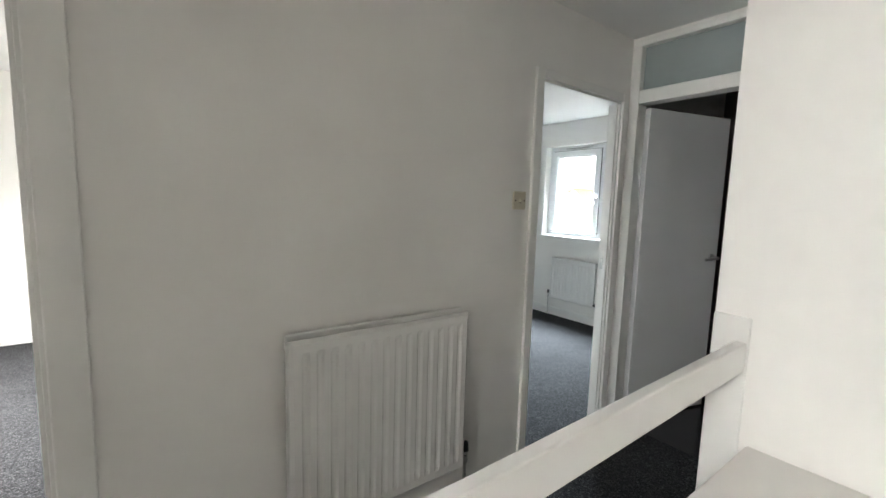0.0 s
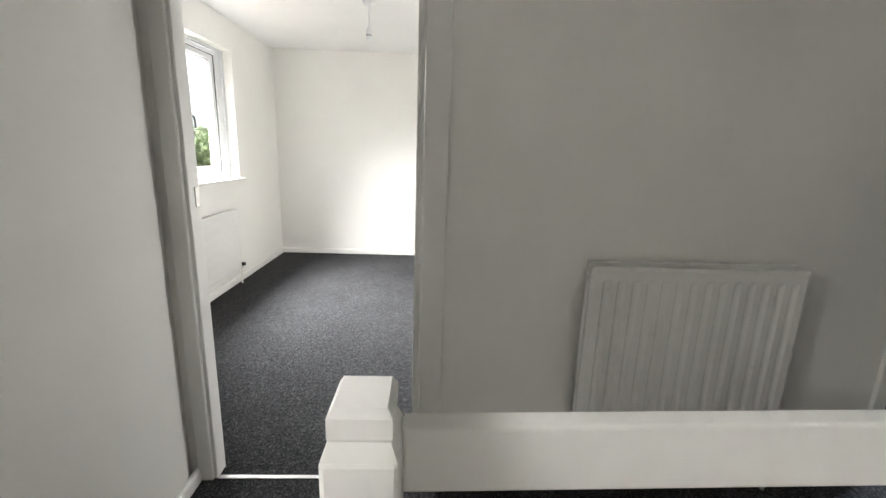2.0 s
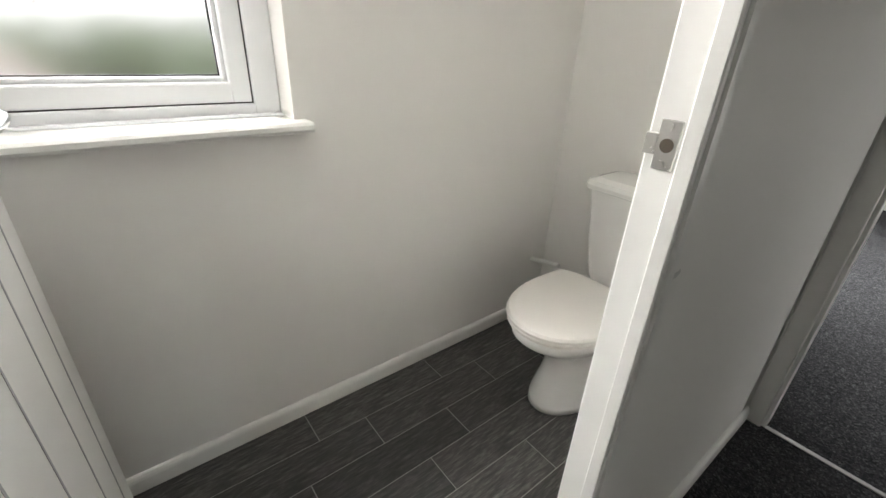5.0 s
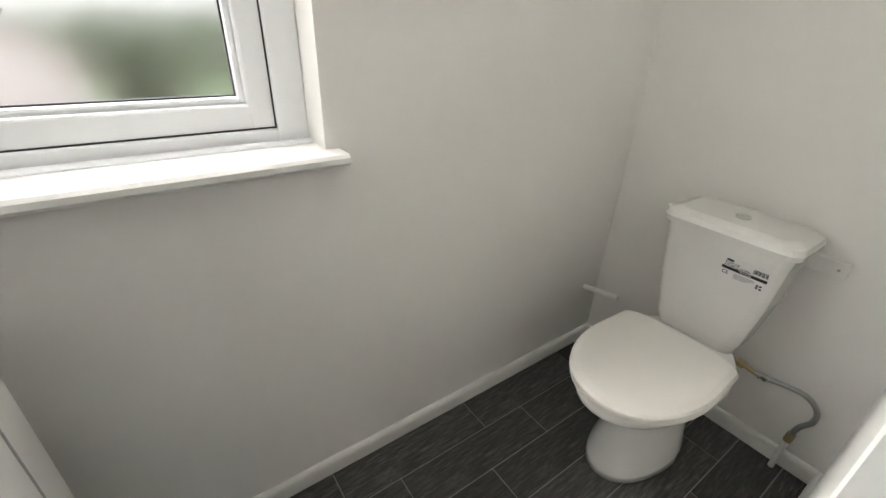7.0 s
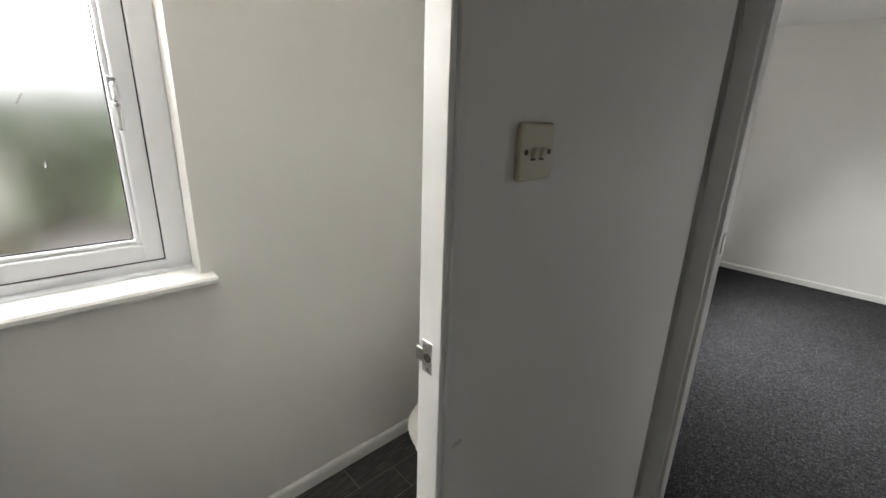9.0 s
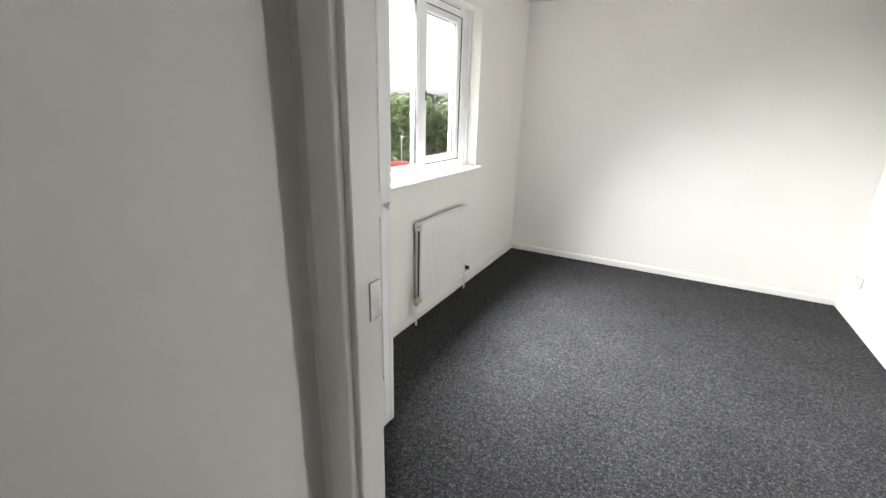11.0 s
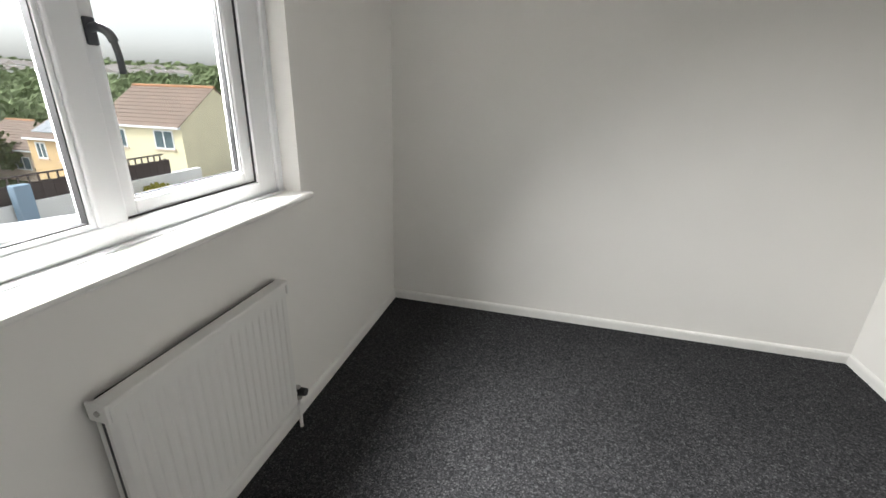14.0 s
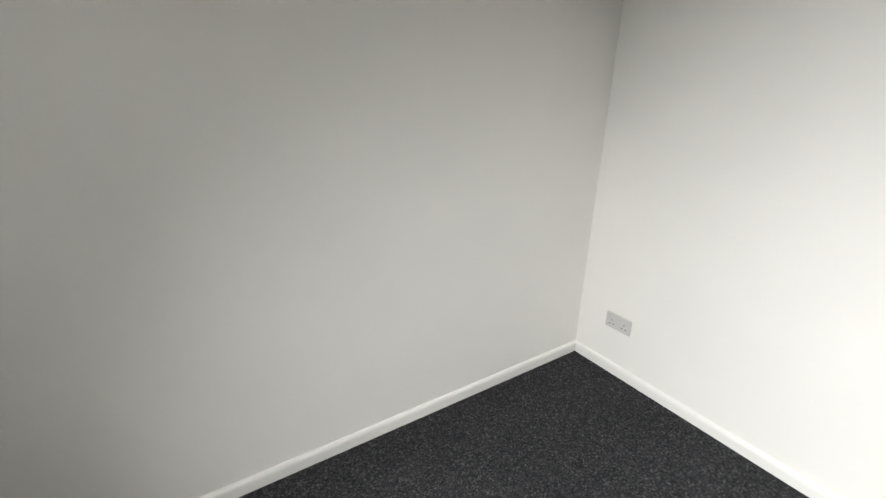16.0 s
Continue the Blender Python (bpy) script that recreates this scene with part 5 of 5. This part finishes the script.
for s in (-1, 1):
    rf = bmesh.new()
    for k in range(10):
        f0, f1 = k / 10, (k + 1) / 10
        pa = (hy + s * 3.7 * (1 - f0), 0.60 + 2.48 * f0)
        pbb = (hy + s * 3.7 * (1 - f1), 0.60 + 2.48 * f1)
        loft(rf, [ring(rf, [(x, pa[0], pa[1] + 0.10), (x, pa[0], pa[1] + 0.03), (x, pbb[0], pbb[1] + 0.03), (x, pbb[0], pbb[1] + 0.06)]) for x in (hx - 0.1, hx + 9.1)])
    part("roof_slope", rf, M_TILE, hb)

# garden wall, fence, post
gw = structure("garden_wall", boxed(-14.55, -14.30, -14.0, 16.2, GZ - 0.5, -1.98, bevel=0.01), M_WHITEWALL, "low white rendered wall edging the yard", "wall")
fence = thing("fence", "dark brown close-boarded fence on top of the low wall", "fence")
fb = bmesh.new()
box(fb, 0, 0.022, 0, 0.146, 0, 0.56, bevel=0.003)
board = finish(fb, "board", M_FENCE)
for i in range(190):
    o = new("board", board)
    o.parent = fence
    o.location = (-14.44 + 0.006 * (i % 2), 14.65 - 0.150 * i, -2.02 + 0.012 * ((i * 7) % 3))
for i in range(16):
    part("post", boxed(-14.50, -14.42, 14.6 - 1.8 * i, 14.68 - 1.8 * i, -1.99, -1.42), M_FENCE, fence)
bp = thing("gate_post", "broad blue-grey painted post in front of the fence", "post")
part("post", boxed(-14.22, -13.95, 9.30, 9.72, GZ, -1.40, bevel=0.02), M_BLUEPOST, bp)
tr = thing("trellis", "thin dark trellis rail behind the fence", "trellis")
for i in range(24):
    part("stake", boxed(-15.6, -15.55, 9.0 + 0.28 * i, 9.04 + 0.28 * i, -2.6, -1.45), M_FENCE, tr)
part("top_rail", boxed(-15.61, -15.54, 9.0, 15.6, -1.47, -1.42), M_FENCE, tr)


def shrub(x, y, z, r, mat, seed, label):
    rnd = random.Random(seed)
    vs, fs = [], []
    for _ in range(420):
        d = Vector((rnd.gauss(0, 1), rnd.gauss(0, 1), abs(rnd.gauss(0, 1)))).normalized()
        clump(vs, fs, Vector((d.x * r, d.y * r, d.z * r * 0.95)) * rnd.uniform(0.7, 1.05), r * 0.13, rnd)
    t = thing("shrub", label, "shrub", at=pose(x, y, z))
    ob = new("foliage", mesh_from("foliage", vs, fs, mat))
    ob.parent = t
    part("stem", cyl(bmesh.new(), (0, 0, -0.1), (0, 0, r * 0.6), 0.05, 0.02, n=8), M_BARK, t)


shrub(-13.6, 13.35, GZ, 0.62, M_LEAF_GOLD, 3, "rounded golden-yellow shrub by the low wall")
shrub(-13.7, 14.45, GZ, 0.40, M_LEAF, 4, "small green shrub by the low wall")


def car():
    x, y = at_bearing(29.3, 10.9)
    c = thing("car", "white parked car in the yard", "car", at=pose(x, y, GZ, 0, 0, 62))
    bm = bmesh.new()
    secs = []
    for px, w, zb, zt in ((-2.05, 0.78, 0.42, 0.66), (-1.95, 0.84, 0.30, 0.82), (-1.2, 0.87, 0.26, 0.92), (-0.2, 0.88, 0.24, 0.95), (1.0, 0.88, 0.24, 0.98), (1.85, 0.85, 0.30, 0.98), (2.0, 0.80, 0.42, 0.86)):
        secs.append(ring(bm, [(px, -w, zb), (px, -w * 1.02, (zb + zt) / 2), (px, -w * 0.95, zt), (px, w * 0.95, zt), (px, w * 1.02, (zb + zt) / 2), (px, w, zb)]))
    loft(bm, secs)
    part("body", bm, M_CARPAINT, c)
    gl = bmesh.new()
    loft(gl, [ring(gl, [(px, -w, zb), (px, -w2, zt), (px2, w2, zt), (px, w, zb)]) for px, px2, w, w2, zb, zt in ((-0.95, -0.95, 0.80, 0.79, 0.92, 0.93), (-0.35, -0.35, 0.80, 0.64, 0.94, 1.40), (1.25, 1.25, 0.80, 0.64, 0.95, 1.42), (1.90, 1.90, 0.78, 0.74, 0.96, 1.0))])
    part("windows", gl, M_CARGLASS, c, "dark car glass")
    rf = bmesh.new()
    box(rf, -0.30, 1.30, -0.655, 0.655, 1.385, 1.445, bevel=0.03, seg=2)
    part("roof", rf, M_CARPAINT, c)
    for px in (-1.3, 1.28):
        for s in (-1, 1):
            w = part("wheel", cyl(bmesh.new(), (px, s * 0.70, 0.31), (px, s * 0.89, 0.31), 0.31, n=20), M_TYRE, c)
            part("rim", cyl(bmesh.new(), (px, s * 0.885, 0.31), (px, s * 0.90, 0.31), 0.20, n=14), M_STEEL, w)
    return c


car()


def van():
    x, y = at_bearing(53.4, 39.0)
    v = thing("van", "red and yellow chevron-marked van parked far off", "van", at=pose(x, y, -5.4, 0, 0, 40))
    part("body", boxed(-2.2, 2.2, -0.95, 0.95, 0.35, 2.1, bevel=0.12, seg=2), M_RED, v)
    for k in range(4):
        bm = bmesh.new()
        box(bm, 2.18, 2.215, -0.85 + k * 0.45, -0.65 + k * 0.45, 0.5, 1.3)
        bmesh.ops.rotate(bm, verts=bm.verts, cent=(2.2, -0.75 + k * 0.45, 0.9), matrix=Matrix.Rotation(radians(35 if k < 2 else -35), 3, "X"))
        part("chevron", bm, M_CHEVRON, v)
    part("rear_glass", boxed(2.19, 2.212, -0.75, 0.75, 1.4, 1.9), M_CARGLASS, v)
    for px in (-1.4, 1.4):
        for s in (-1, 1):
            part("wheel", cyl(bmesh.new(), (px, s * 0.75, 0.35), (px, s * 0.97, 0.35), 0.35, n=16), M_TYRE, v)


van()

for az, d, h, sp, mt, sd in ((55.5, 52, 8.0, 3.6, M_LEAF, 11), (54.2, 60, 8.5, 3.6, M_LEAF, 12), (58.5, 58, 9.0, 4.0, M_LEAF_DARK, 13), (61.5, 60, 8.0, 3.6, M_LEAF, 14), (51.5, 75, 9.5, 4.4, M_LEAF_DARK, 15), (66, 62, 9.0, 4.2, M_LEAF_DARK, 16), (34.5, 44, 5.0, 2.4, M_LEAF_DARK, 17), (29.5, 46, 5.0, 2.4, M_LEAF, 18)):
    x, y = at_bearing(az, d)
    tree(x, y, h, sp, mt, sd, "broad leafy green tree on the slope behind the houses", base=-6.4)
shrub(-13.2, -2.6, GZ, 0.95, M_LEAF_GOLD, 5, "rounded yellow-green shrub in front of the fence")
tree(-19.0, -1.0, 5.2, 2.0, M_LEAF, 21, "small leafy tree behind the fence", base=-4.2)
gable_house("house", "white rendered house with a brown roof behind the fence", -34.0, -26.0, -9.5, -3.5, -7.0, -1.2, 0.9, M_WHITEWALL, [])
lx, ly = at_bearing(55.6, 43)
lp = thing("street_lamp", "slim grey street lamp beside the trees", "street lamp")
part("column", cyl(bmesh.new(), (lx, ly, -6.2), (lx, ly, -1.2), 0.07, 0.045, n=10), M_ALU, lp)
part("lantern", boxed(lx - 0.1, lx + 0.45, ly - 0.1, ly + 0.1, -1.24, -1.14, bevel=0.02), M_ALU, lp)

# far woods: ragged clumps over the hillside
rnd = random.Random(77)
vs, fs = [], []
for _ in range(13000):
    az = rnd.uniform(-35, 80)
    d = 75 + 330 * rnd.random() ** 1.3
    x, y = at_bearing(az, d)
    zz = ground_height(x, y)
    if noise.noise(Vector((x * 0.012, y * 0.012, 2.0))) < -0.22 and d > 230:
        continue
    r = rnd.uniform(2.2, 4.2) * (0.7 + d / 500)
    for k in range(5 if d < 200 else 3):
        clump(vs, fs, (x + rnd.gauss(0, 0.6) * r, y + rnd.gauss(0, 0.6) * r, zz + r * rnd.uniform(0.2, 1.15)), r * (0.34 if d < 200 else 0.46), rnd)
for _ in range(1500):
    az = rnd.uniform(8, 62)
    d = 90 + 300 * rnd.random() ** 1.2
    x, y = 5.0 + d * math.cos(radians(az)), d * math.sin(radians(az))
    r = rnd.uniform(2.2, 4.2)
    clump(vs, fs, (x, y, ground_height(x, y) + r * 0.6), r * 1.1, rnd)
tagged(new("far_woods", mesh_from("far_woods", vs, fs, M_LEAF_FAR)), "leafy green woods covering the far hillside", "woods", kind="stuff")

# far houses on the hill, pale walls with brown roofs
wv, wf, rv, rfc = [], [], [], []
for _ in range(900):
    az = rnd.uniform(-30, 62)
    d = rnd.uniform(190, 350)
    x, y = at_bearing(az, d)
    if noise.noise(Vector((x * 0.012, y * 0.012, 2.0))) > 0.10:
        continue
    z = ground_height(x, y) + rnd.uniform(0.2, 2.6)
    w, dp, hh = rnd.uniform(4, 8), rnd.uniform(4, 6), rnd.uniform(2.2, 3.6)
    b = len(wv)
    wv += [(x + sx * dp / 2, y + sy * w / 2, z + sz) for sz in (-2, hh) for sx, sy in ((-1, -1), (1, -1), (1, 1), (-1, 1))]
    wf += [(b, b + 1, b + 5, b + 4), (b + 1, b + 2, b + 6, b + 5), (b + 2, b + 3, b + 7, b + 6), (b + 3, b, b + 4, b + 7)]
    c = len(rv)
    rv += [(x + sx * dp * 0.55, y + sy * w * 0.55, z + hh) for sx, sy in ((-1, -1), (1, -1), (1, 1), (-1, 1))] + [(x, y - w * 0.55, z + hh + 1.3), (x, y + w * 0.55, z + hh + 1.3)]
    rfc += [(c, c + 1, c + 4), (c + 2, c + 3, c + 5), (c + 1, c + 2, c + 5, c + 4), (c + 3, c, c + 4, c + 5)]
fh = tagged(new("far_houses", mesh_from("far_houses", wv, wf, M_WHITEWALL)), "scattered pale houses on the far hillside", "houses", kind="stuff")
fr2 = new("far_roofs", mesh_from("far_roofs", rv, rfc, M_GREYROOF))
fr2.parent = fh

# ---- vinyl planks in the toilet, laid along y ----
PW, PL = 0.132, 0.509
me_cache = {}


def plank_mesh(w, l):
    key = (round(w, 3), round(l, 3))
    if key not in me_cache:
        g = 0.0016
        bm = boxed(g, key[0] - g, g, key[1] - g, -0.0025, 0.0, bevel=0.0007)
        me_cache[key] = finish(bm, "plank", M_VINYL)
    return me_cache[key]


starts = (-0.795, -0.627, -0.878, -1.045, -0.745, -0.93, -0.80, -0.70)
x = -0.800 - PW
col = 0
while x < -0.0:
    x0, x1 = max(x, XW + 0.002), min(x + PW, -0.001)
    s = starts[col % len(starts)]
    y = s - 3 * PL
    while y < -0.07:
        y0, y1 = max(y, YS + 0.001), min(y + PL, -0.071)
        if y1 - y0 > 0.01 and x1 - x0 > 0.01:
            p = new("plank", plank_mesh(x1 - x0, y1 - y0))
            p.parent = floor_toilet
            p.location = (x0, y0, 0.0)
        y += PL
    x += PW
    col += 1
